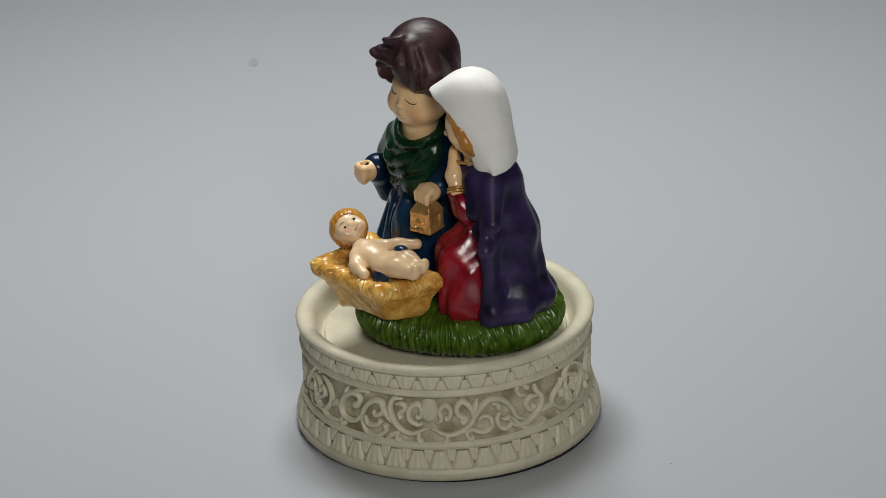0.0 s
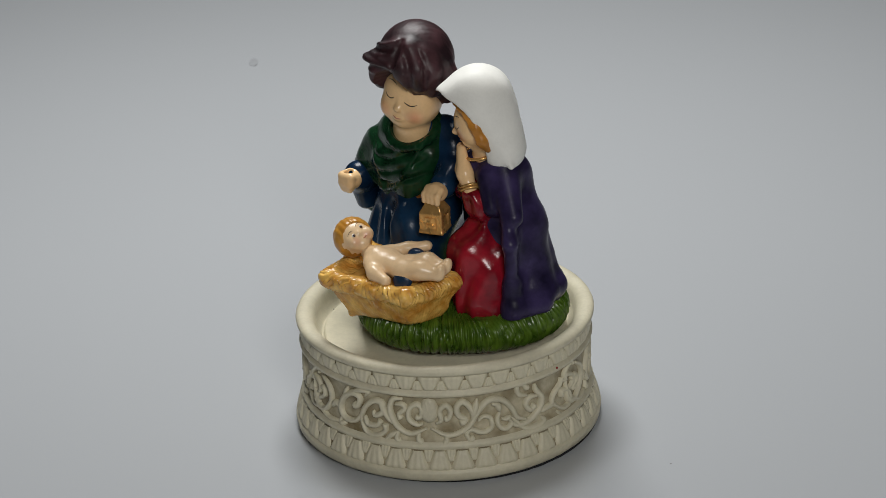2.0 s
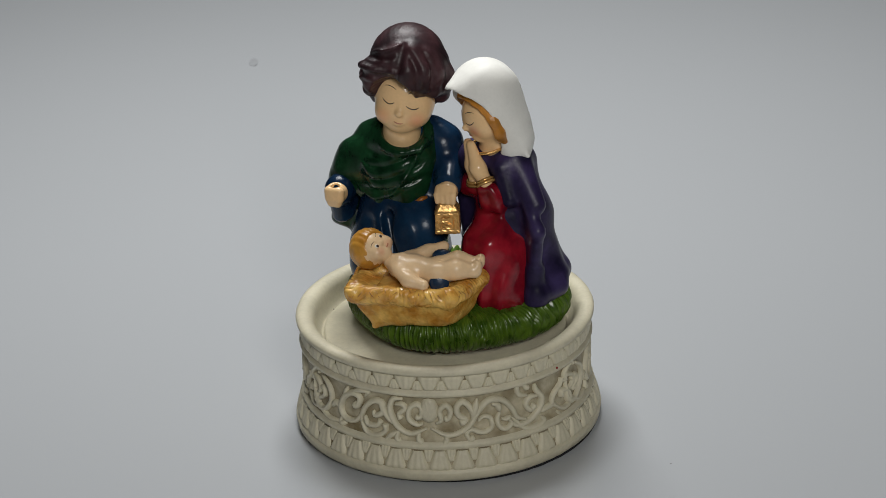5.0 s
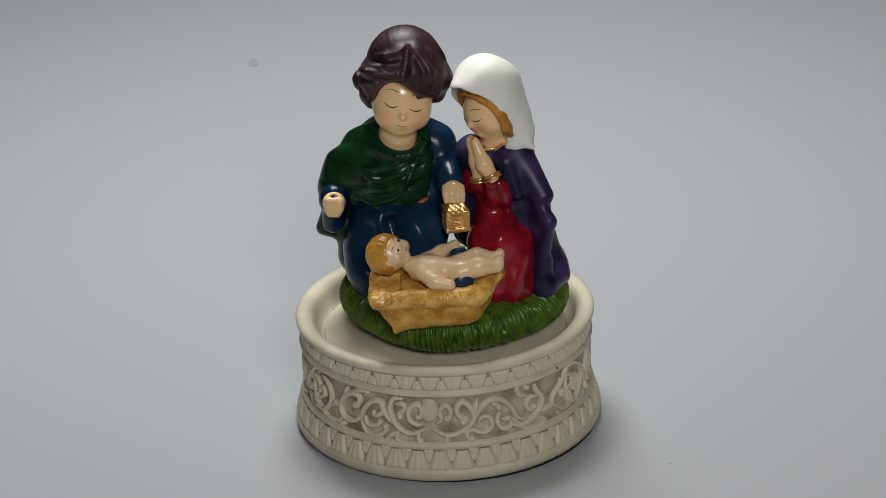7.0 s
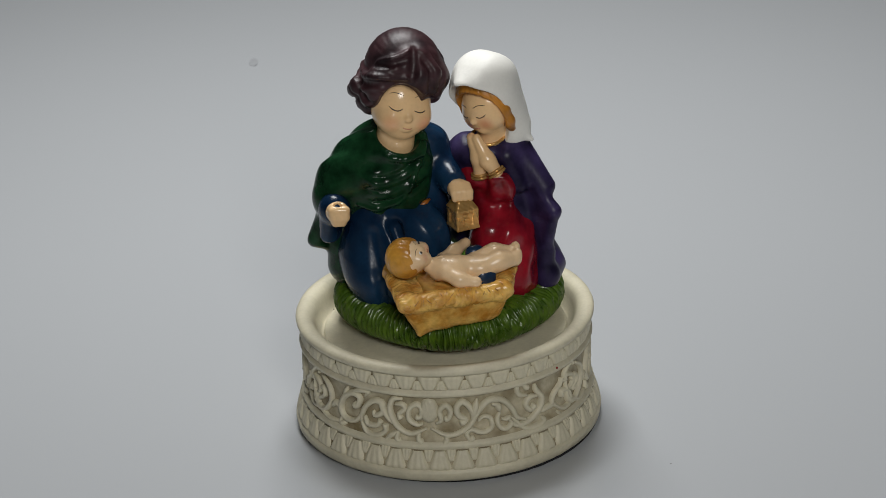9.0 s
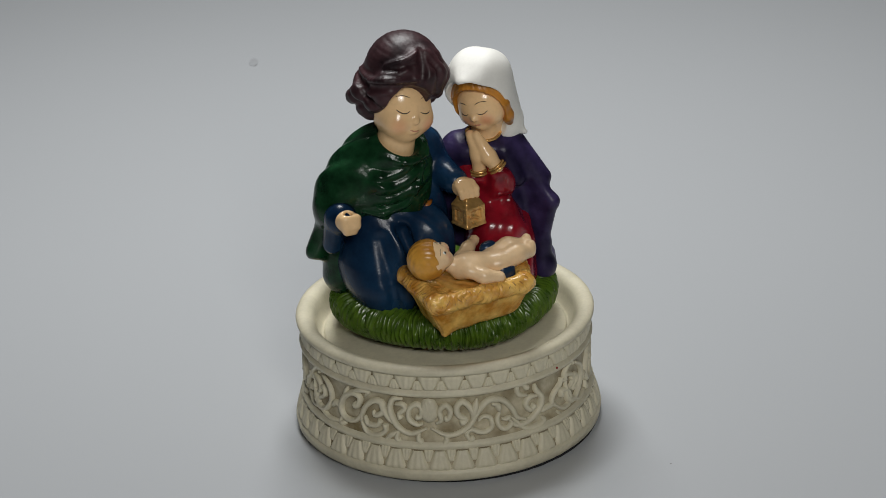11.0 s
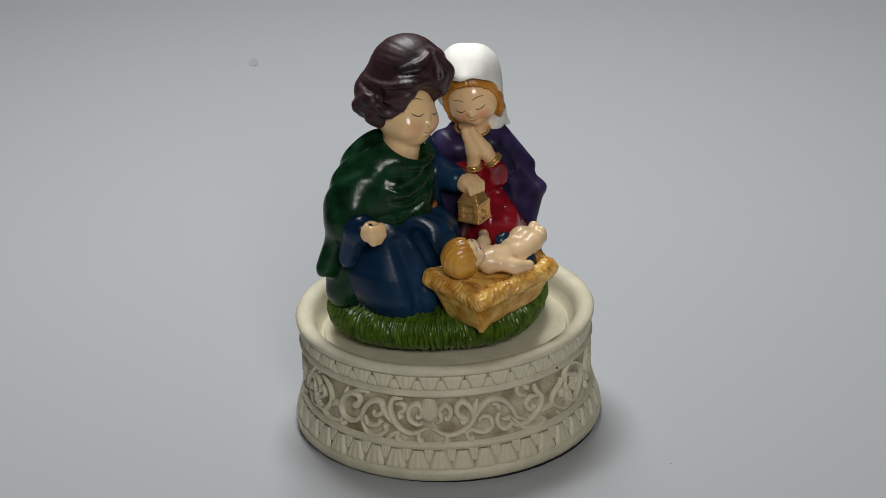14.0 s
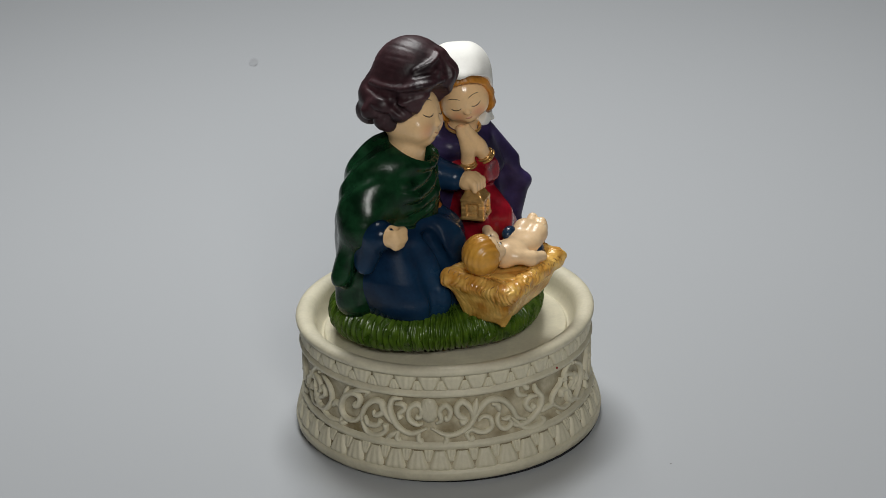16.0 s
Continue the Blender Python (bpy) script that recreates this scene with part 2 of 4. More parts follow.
def surface(f, lo, hi, h):
    """The zero surface of a field inside a box, as vertices and four-sided faces."""
    n = [int(math.ceil((hi[i] - lo[i]) / h)) + 1 for i in range(3)]
    ax = [(lo[i] + h * np.arange(n[i])).astype(np.float32) for i in range(3)]
    F = f(ax[0][:, None, None], ax[1][None, :, None], ax[2][None, None, :]).astype(np.float32)
    S = F < 0
    C = sum(S[i:n[0] - 1 + i, j:n[1] - 1 + j, k:n[2] - 1 + k].astype(np.int8) for i in (0, 1) for j in (0, 1) for k in (0, 1))
    act = np.argwhere((C > 0) & (C < 8))
    ids = np.full(C.shape, -1, dtype=np.int64)
    ids[act[:, 0], act[:, 1], act[:, 2]] = np.arange(len(act))
    corner = [(i, j, k) for i in (0, 1) for j in (0, 1) for k in (0, 1)]
    val = np.stack([F[act[:, 0] + i, act[:, 1] + j, act[:, 2] + k] for i, j, k in corner], 1)
    acc, cnt = np.zeros((len(act), 3)), np.zeros(len(act))
    for a in range(8):
        for b in range(a + 1, 8):
            if sum(abs(corner[a][i] - corner[b][i]) for i in range(3)) != 1:
                continue
            fa, fb = val[:, a], val[:, b]
            m = (fa < 0) != (fb < 0)
            t = np.where(m, fa / np.where(m, fa - fb, 1), 0)[:, None]
            acc += (np.array(corner[a]) + t * (np.array(corner[b]) - np.array(corner[a]))) * m[:, None]
            cnt += m
    verts = np.array(lo) + h * (act + acc / cnt[:, None])
    quads = []
    for a in range(3):
        b, c = (a + 1) % 3, (a + 2) % 3
        s0 = [slice(None)] * 3
        s1 = [slice(None)] * 3
        s0[a], s1[a] = slice(0, -1), slice(1, None)
        e = np.argwhere(S[tuple(s0)] != S[tuple(s1)])
        e = e[(e[:, b] > 0) & (e[:, c] > 0) & (e[:, b] < n[b] - 1) & (e[:, c] < n[c] - 1)]
        ub, uc = np.eye(3, dtype=np.int64)[b], np.eye(3, dtype=np.int64)[c]
        q = np.stack([ids[tuple((e - ub * x - uc * y).T)] for x, y in ((0, 0), (1, 0), (1, 1), (0, 1))], 1)
        flip = ~S[tuple(e.T)]
        q[flip] = q[flip][:, ::-1]
        quads.append(q)
    return verts, np.concatenate(quads)


class Sculpt:
    """Pieces of clay of several paints, gathered into one mesh."""

    def __init__(self):
        self.v, self.f, self.m, self.mats, self.n = [], [], [], [], 0

    def put(self, verts, faces, mat):
        if mat not in self.mats:
            self.mats.append(mat)
        self.v += [(x / 1000, y / 1000, z / 1000) for x, y, z in np.asarray(verts, dtype=float).tolist()]
        self.f += [tuple(i + self.n for i in q) for q in (faces.tolist() if hasattr(faces, "tolist") else faces)]
        self.m += [self.mats.index(mat)] * len(faces)
        self.n = len(self.v)

    def clay(self, f, lo, hi, mat, h=0.7):
        self.put(*surface(f, lo, hi, h), mat)

    def line(self, pts, r, mat, sides=6):
        self.put(*tube(pts, [r * w for w in np.interp(np.linspace(0, 1, len(pts)), [0, 0.2, 0.8, 1], [0.5, 1, 1, 0.5])], sides), mat)

    def mesh(self, name):
        return mesh_of(name, self.v, self.f, self.mats, self.m)


# ---- the table ----
def table_top():
    bm = bmesh.new()
    bmesh.ops.create_cube(bm, size=1)
    for v in bm.verts:
        v.co = (v.co.x * 2.2, v.co.y * 2.4 - 0.05, v.co.z * 0.012 - 0.006)
    bmesh.ops.bevel(bm, geom=[e for e in bm.edges], offset=0.002, segments=2, affect="EDGES")
    me = bpy.data.meshes.new("table_top")
    bm.to_mesh(me)
    bm.free()
    me.materials.append(M_TABLE)
    return tagged(new("table_top", me), "glossy white acrylic table top under the music box", "table", kind="structure")


table_top()


# ---- unseen room, added to close the scene for bounce and reflections ----
def slab(name, lo, hi):
    bm = bmesh.new()
    bmesh.ops.create_cube(bm, size=1)
    for v in bm.verts:
        v.co = [lo[i] + (v.co[i] + 0.5) * (hi[i] - lo[i]) for i in range(3)]
    me = bpy.data.meshes.new(name)
    bm.to_mesh(me)
    bm.free()
    me.materials.append(M_ROOM)
    return tagged(new(name, me), "added plain grey unseen " + name.split("_")[0], name.split("_")[0], kind="structure")


slab("floor", (-1.8, -2.0, -0.1), (1.8, 1.6, -0.012))
slab("wall_north", (-1.8, 1.6, -0.1), (1.8, 1.7, 2.3))
slab("wall_south", (-1.8, -2.1, -0.1), (1.8, -2.0, 2.3))
slab("wall_west", (-1.9, -2.1, -0.1), (-1.8, 1.7, 2.3))
slab("wall_east", (1.8, -2.1, -0.1), (1.9, 1.7, 2.3))
slab("ceiling", (-1.9, -2.1, 2.3), (1.9, 1.7, 2.4))


# ---- specks on the sheet ----
def speck(name, x, y, z, r, mat, label, cat, flat=0.25, long=1.0):
    rnd = random.Random(name)
    verts, faces, n = [(0, 0, r * flat)], [], 24
    wobble = [0.92 + 0.16 * rnd.random() for i in range(n)]
    for k, hgt in ((0.6, 0.7), (1.0, 0.0)):
        for i in range(n):
            w = r * k * (wobble[i - 1] + wobble[i] + wobble[(i + 1) % n]) / 3
            verts.append((w * math.cos(2 * math.pi * i / n), w * long * math.sin(2 * math.pi * i / n), r * flat * hgt))
    for i in range(n):
        j = (i + 1) % n
        faces += [(0, 1 + i, 1 + j), (1 + i, 1 + n + i, 1 + n + j, 1 + j)]
    ob = new(name, mesh_of(name, verts, faces, [mat]))
    ob.location = (x, y, z)
    return tagged(ob, label, cat)


speck("dust_smudge", -0.0927, 0.4012, 0.0002, 0.0022, M_DUST, "small grey dust smudge on the white sheet", "smudge", 0.03, 2.6)
speck("crumb", 0.0803, -0.0482, 0.0, 0.0003, M_LINE, "tiny dark crumb lying on the white sheet", "crumb", 0.6)


# ---- the music box ----
def music_box():
    box = tagged(new("music_box"), "round cream ceramic music box base with scrollwork relief", "music box")
    prof = [(0.1, 1.3), (54, 1.3), (56.6, 1.3), (57.6, 2.2), (58.0, 4.6), (57.8, 5.4), (56.6, 6.0), (55.8, 9), (55.0, 11.5), (54.6, 13.0), (55.2, 13.6), (55.4, 14.4),
            (55.2, 15.1), (53.9, 15.8), (53.1, 17), (52.9, 24), (53.0, 32.6), (53.8, 33.8), (55.0, 34.5), (55.2, 35.2), (55.0, 35.9), (53.6, 36.6), (53.6, 40), (53.7, 42.4),
            (55.3, 42.8), (55.9, 43.6), (56.0, 44.4), (55.6, 45.2), (54.6, 45.8), (53.2, 46.0), (51.6, 45.7), (50.2, 44.9), (49.2, 43.4), (48.6, 41), (47.8, 38.6), (46.8, 37.2), (46.2, 36.6), (0.1, 36.6)]
    v, f = lathe(prof, 180)
    n = len(prof) - 1
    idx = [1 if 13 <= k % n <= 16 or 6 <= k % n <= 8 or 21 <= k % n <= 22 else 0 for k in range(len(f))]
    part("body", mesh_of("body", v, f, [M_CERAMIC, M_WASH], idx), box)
    v, f = lathe([(0.1, 36.7), (45.2, 36.7), (45.6, 37.0), (45.5, 37.6), (44.8, 37.9), (0.1, 38.0)], 120)
    part("turntable", mesh_of("turntable", v, f, [M_CERAMIC]), box, "plain cream turning plate")
    v, f = lathe([(0.1, 0), (54.6, 0), (54.9, 0.3), (54.9, 1.2), (54, 1.3)], 120)
    v = [(x + 0.0018, y - 0.0006, z) for x, y, z in v]
    part("felt_pad", mesh_of("felt_pad", v, f, [M_FELT]), box, "thin black felt pad")
    body = bpy.data.objects["body"]
    ornament(body)
    v, f = tube([(0, 0, 0), (0, 0, 0.3), (0, 0, 0.5)], [0.55, 0.5, 0.2], 10)
    mark = part("paint_speck", mesh_of("paint_speck", [(x / 1700, y / 1700, z / 3000) for x, y, z in v], f, [M_LINE]), bpy.data.objects["turntable"], "tiny dark paint speck")
    mark.location = (-0.0423, 0.0166, 0.0379)
    dot = part("paint_speck", mesh_of("paint_speck", [(x / 1000, y / 1000, z / 1000) for x, y, z in v], f, [M_RUST]), body, "tiny rust-red paint speck")
    dot.matrix_local = Matrix.Rotation(radians(-90 + 46.5), 4, "Z") @ pose(0.0549, 0, 0.0359, 0, 90, 0)
    return box


def bend(verts, r0):
    """Lays a flat ornament (u along the wall, v up, w proud of it, in mm) round the drum; r0 gives the drum's radius at a height."""
    out = []
    for u, v, w in verts:
        r = r0(v) + w
        a = u / 54.5 - math.pi / 2
        out.append((r * math.cos(a) / 1000, r * math.sin(a) / 1000, v / 1000))
    return out


def leaf_mesh(name, width, z0, z1, flip, r0, rise=0.8):
    """A fan-shaped leaf with three ribs; it widens upwards, or downwards when flipped."""
    nu, nv = 17, 10
    verts, faces = [], []
    for j in range(nv):
        v = j / (nv - 1)
        t = 1 - v if flip else v
        half = width * (0.2 + 0.27 * min(1, t * 1.25) ** 0.8) * (1.0 if t < 0.9 else 0.96)
        for i in range(nu):
            u = -1 + 2 * i / (nu - 1)
            fan = abs(math.cos(u * math.pi * 1.5))
            sag = 0.5 * fan * t * (-1 if flip else 1)
            rib = 0.36 * fan * (0.3 + 0.7 * t) - 0.15
            h = (1 - abs(u) ** 6) * (0.55 + rib) * (1 - (2 * v - 1) ** 8) - 0.35 * (1 - (1 - abs(u) ** 6))
            verts.append((u * half, z0 + (z1 - z0) * v + sag * 0.55 * t, rise * h - 0.2))
    for j in range(nv - 1):
        for i in range(nu - 1):
            k = j * nu + i
            faces.append((k, k + 1, k + nu + 1, k + nu))
    return mesh_of(name, bend(verts, r0), faces, [M_CERAMIC])


def glide(pts, n=6):
    """A smooth curve through the turning points of a flourish."""
    p = [Vector(q) for q in pts]
    p = [2 * p[0] - p[1]] + p + [2 * p[-1] - p[-2]]
    out = []
    for a, b, c, d in zip(p, p[1:], p[2:], p[3:]):
        for k in range(n):
            t = k / n
            out.append(0.5 * (2 * b + (c - a) * t + (2 * a - 5 * b + 4 * c - d) * t * t + (3 * b - a - 3 * c + d) * t ** 3))
    return out + [p[-2]]


def stroke_mesh(name, pts, thick, ends):
    """A carved stem with a flattened round section, its width along it given by ends."""
    line = glide(pts)
    n = len(line)
    verts, faces, sides = [], [], 9
    for i, p in enumerate(line):
        d = (line[min(i + 1, n - 1)] - line[max(i - 1, 0)]).normalized()
        half = 1.22 * thick * float(np.interp(i / (n - 1), *ends))
        for k in range(sides):
            w = math.pi * (-0.12 + 1.24 * k / (sides - 1))
            side, up = half * math.cos(w), (0.55 + 0.85 * half) * math.sin(w)
            verts.append((p.x - d.y * side, p.y + d.x * side, up - 0.1))
    for i in range(n - 1):
        for k in range(sides - 1):
            a = i * sides + k
            faces.append((a, a + sides, a + sides + 1, a + 1))
    faces += [tuple(range(sides)), tuple((n - 1) * sides + k for k in range(sides))[::-1]]
    return mesh_of(name, bend(verts, lambda z: 53.2), faces, [M_CERAMIC])


TAPERS = {"stem": ([0, 0.12, 0.5, 0.88, 1], [0.35, 0.8, 1.05, 0.85, 0.4]), "scroll": ([0, 0.2, 0.6, 0.85, 0.96, 1], [0.45, 0.9, 0.95, 0.85, 1.15, 0.6]),
          "bud": ([0, 0.3, 0.75, 1], [0.5, 0.8, 1.1, 0.5]), "spray": ([0, 0.4, 0.7, 1], [0.5, 1.1, 1.05, 0.2])}


def ornament(body):
    upper = leaf_mesh("upper_leaf", 8.85, 36.8, 42.3, False, lambda z: 54.3, 1.25)
    lower = leaf_mesh("lower_leaf", 8.5, 6.0, 12.7, True, lambda z: 57.1 - (z - 6.2) * 0.27, 1.35)
    small = leaf_mesh("small_leaf", 4.6, 36.8, 40.4, True, lambda z: 54.1, 1.1)
    notch = leaf_mesh("notch_leaf", 4.2, 8.8, 12.9, False, lambda z: 56.7 - (z - 6.2) * 0.27, 1.1)
    for count, phase, big, little in ((39, 1.9, upper, small), (42, 4.5, lower, notch)):
        for k in range(count):
            step = 360 / count
            part("leaf", big, body).matrix_local = Matrix.Rotation(radians(phase + step * k), 4, "Z")
            part("leaflet", little, body).matrix_local = Matrix.Rotation(radians(phase + step * (k + 0.5)), 4, "Z")
    made = []

    def stroke(name, thick, *pts):
        made.append((name, stroke_mesh("carved_" + name, pts, thick, TAPERS[name])))

    stroke("stem", 1.00, (-7.1, 21.4), (-0.3, 18.3), (6.7, 21.0), (10.7, 27.1), (14.9, 30.8), (20.0, 30.0), (23.8, 25.9), (26.0, 21.6), (30.1, 19.7))
    stroke("scroll", 0.95, (-4.9, 23.2), (-3.0, 24.6), (-3.5, 28.3), (-1.3, 30.5), (0.5, 28.4), (-0.2, 25.4), (-1.9, 25.0))
    stroke("scroll", 1.05, (7.1, 21.2), (8.9, 24.6), (7.8, 28.9), (5.0, 31.5), (2.8, 29.4), (3.5, 26.1), (6.0, 24.5), (4.0, 22.6))
    stroke("spray", 1.10, (8.5, 23.5), (9.5, 27.8), (10.5, 32.2))
    stroke("scroll", 0.90, (10.6, 23.2), (12.8, 24.7), (15.3, 23.6), (15.7, 20.1), (13.4, 18.4), (10.4, 18.9), (8.1, 20.1), (6.2, 18.5), (7.4, 16.1), (9.1, 16.8))
    stroke("scroll", 0.90, (19.0, 25.6), (17.9, 22.2), (19.4, 18.9), (22.1, 18.2), (24.1, 20.3))
    stroke("bud", 1.00, (16.0, 29.2), (18.2, 28.3), (19.0, 25.6))
    stroke("bud", 0.80, (19.7, 22.3), (21.8, 22.0), (23.2, 23.0))
    stroke("stem", 1.05, (22.0, 22.2), (25.9, 18.4), (31.7, 19.0), (36.0, 22.2), (37.3, 26.4), (34.7, 30.0), (34.2, 32.5))
    stroke("scroll", 1.00, (35.1, 27.6), (31.4, 27.9), (29.8, 25.6), (32.0, 22.8), (34.2, 24.4))
    stroke("scroll", 0.90, (30.7, 29.0), (27.0, 30.5), (26.2, 34.0), (28.6, 34.2), (31.0, 31.6))
    stroke("stem", 1.00, (23.7, 22.2), (29.0, 16.4), (34.7, 15.5), (38.1, 16.4), (37.0, 18.4))
    stroke("stem", 0.95, (36.8, 20.5), (41.2, 21.2), (44.7, 20.8))
    stroke("scroll", 0.95, (42.1, 20.0), (43.2, 24.7), (47.3, 27.7), (48.5, 30.0))
    stroke("scroll", 0.95, (43.1, 21.0), (49.1, 17.2), (53.8, 18.4), (52.4, 23.2), (48.3, 24.5), (48.5, 22.1))
    stroke("scroll", 0.85, (52.4, 22.8), (55.9, 25.0), (55.6, 28.3), (51.4, 29.7), (50.6, 27.7))
    stroke("bud", 0.80, (45.2, 17.4), (48.2, 14.5), (49.7, 15.2))
    stroke("stem", 1.00, (-8.3, 21.3), (-14.4, 18.7), (-19.1, 20.7), (-21.6, 24.7), (-22.3, 28.7), (-20.8, 32.2), (-17.2, 32.6))
    stroke("scroll", 0.95, (-9.9, 23.1), (-12.1, 22.5), (-15.0, 24.6), (-14.8, 28.7), (-12.1, 30.8), (-10.1, 29.1), (-10.7, 25.8), (-12.6, 25.7))
    stroke("scroll", 0.90, (-20.2, 30.0), (-17.3, 30.3), (-16.5, 28.6), (-18.8, 26.5), (-18.1, 24.3))
    stroke("stem", 0.95, (-19.5, 21.8), (-22.6, 23.6), (-24.7, 26.9), (-25.4, 30.9))
    stroke("spray", 1.00, (-22.6, 22.9), (-25.1, 27.8), (-25.9, 31.3))
    stroke("stem", 1.00, (-35.0, 19.8), (-34.2, 24.0), (-31.9, 27.7), (-28.3, 30.2), (-25.3, 29.4), (-25.5, 25.9), (-28.4, 24.2), (-29.5, 25.8))
    stroke("scroll", 0.90, (-33.2, 23.0), (-31.9, 19.9), (-27.9, 20.3), (-26.3, 22.5))
    stroke("scroll", 0.95, (-34.9, 20.3), (-32.6, 16.5), (-28.1, 16.1), (-24.7, 18.4), (-24.5, 21.5))
    stroke("bud", 0.90, (-28.1, 16.1), (-24.9, 14.9), (-22.4, 17.2), (-19.6, 19.0))
    stroke("bud", 1.00, (-19.2, 19.5), (-20.0, 16.4), (-18.1, 15.0))
    stroke("bud", 1.00, (-11.4, 19.4), (-11.7, 16.6), (-9.4, 14.8))
    stroke("bud", 1.00, (-1.8, 18.6), (-1.2, 16.3), (-3.0, 14.5))
    stroke("scroll", 1.10, (-34.2, 24.0), (-37.7, 19.8), (-42.9, 19.5), (-45.1, 23.5), (-42.2, 28.6), (-38.0, 30.8), (-35.1, 29.7), (-36.1, 26.7), (-38.3, 26.0))
    stroke("spray", 1.00, (-40.3, 29.8), (-35.2, 32.9), (-31.3, 33.4), (-32.7, 30.8))
    stroke("spray", 0.80, (-42.8, 28.9), (-40.7, 32.7))
    stroke("bud", 1.00, (-44.7, 19.6), (-45.3, 16.9), (-42.5, 17.4))
    stroke("bud", 1.00, (-45.1, 22.5), (-47.6, 24.0), (-49.9, 21.8))
    stroke("scroll", 1.00, (-55.8, 32.1), (-51.4, 29.1), (-50.4, 24.4), (-54.8, 19.0), (-59.8, 17.8), (-62.5, 20.9))
    stroke("scroll", 0.90, (-59.2, 26.5), (-55.5, 27.1), (-55.0, 24.5), (-58.8, 22.0))
    stroke("stem", 0.95, (-63.1, 28.2), (-62.7, 23.2), (-61.6, 19.4), (-57.5, 17.9), (-52.7, 16.0), (-46.3, 16.8))
    stroke("scroll", 0.85, (-64.3, 27.6), (-63.8, 31.1), (-59.2, 34.0), (-57.5, 32.3))
    # the oval boss: a beaded ring round a rough cushion
    verts, faces, nr, na = [], [], 12, 48
    rnd = random.Random(3)
    for j in range(nr):
        t = j / (nr - 1)
        for i in range(na):
            a = 2 * math.pi * i / na
            bead = 0.35 * max(0, math.cos(a * 16)) * math.exp(-((t - 0.28) / 0.1) ** 2) + 0.12 * rnd.random() * (t > 0.35)
            verts.append((-7.4 + 3.5 * (1 - t) * math.cos(a), 28.5 + 5.1 * (1 - t) * math.sin(a), 2.0 * math.sqrt(max(0, 1 - (1 - t) ** 2)) ** 0.8 + bead - 0.3))
    for j in range(nr - 1):
        for i in range(na):
            faces.append((j * na + i, j * na + (i + 1) % na, j * na + na + (i + 1) % na, j * na + na + i))
    oval = mesh_of("medallion", bend(verts, lambda z: 53.3), faces, [M_CERAMIC])
    for k in range(3):
        turn = Matrix.Rotation(2 * math.pi * k / 3, 4, "Z")
        part("medallion", oval, body).matrix_local = turn
        for nm, me in made:
            part(nm, me, body).matrix_local = turn


music_box()


# ---- the turning figurine ----
def mound_radius(a):
    return 40.6 + 2.8 * math.cos(a) + 3.5 * math.sin(a) + 1.8 * math.cos(2 * a) + -1.1 * math.sin(2 * a) + 1.7 * math.cos(3 * a) + 1.4 * math.sin(3 * a) - 0.9 - 1.6 * math.exp(-((a - radians(230)) / 0.6) ** 2)


def grass_mound():
    steps, rows = 1080, 44
    verts, faces = [], []
    rnd = np.random.RandomState(4)
    ph = rnd.rand(12) * 6.28
    for i in range(steps):
        a = 2 * math.pi * i / steps
        base = mound_radius(a)
        for k in range(rows):
            u = k / (rows - 1)
            if u < 0.72:
                w = math.pi * (u / 0.72) - math.pi / 2
                r, z = base - 6.5 + 6.5 * math.cos(w), 47.6 + 6.6 * math.sin(w)
            else:
                r, z = (base - 6.5) * (1 - (u - 0.72) / 0.28), 54.2 + 0.8 * math.sin((u - 0.72) / 0.28 * 1.5)
            s = a * 41.0
            lean = 1.6 * math.sin(a * 7 + ph[0]) + (z - 47) * 0.13 * math.sin(a * 11 + ph[1])
            g = abs(math.sin((s + lean) * 1.03 + 0.7 * math.sin(s * 0.31 + ph[2]) + 0.5 * math.sin(z * 0.7 + s * 0.5)))
            g2 = abs(math.sin((s - lean) * 1.75 + 1.2 * math.sin(s * 0.17 + ph[3]) + z * 0.25))
            amp = 1.0 if u < 0.86 else max(0, 1 - (u - 0.86) * 7)
            z += 0.9 * amp * (g - 0.6) * (1 if u > 0.55 else 0)
            r += amp * (2.1 * g ** 0.6 + 0.6 * g2 - 1.75)
            verts.append((r * math.cos(a) / 1000, r * math.sin(a) / 1000, z / 1000))
    for i in range(steps):
        j = (i + 1) % steps
        for k in range(rows - 1):
            faces.append((i * rows + k, j * rows + k, j * rows + k + 1, i * rows + k + 1))
    return mesh_of("grass_mound", verts, faces, [M_GRASS])


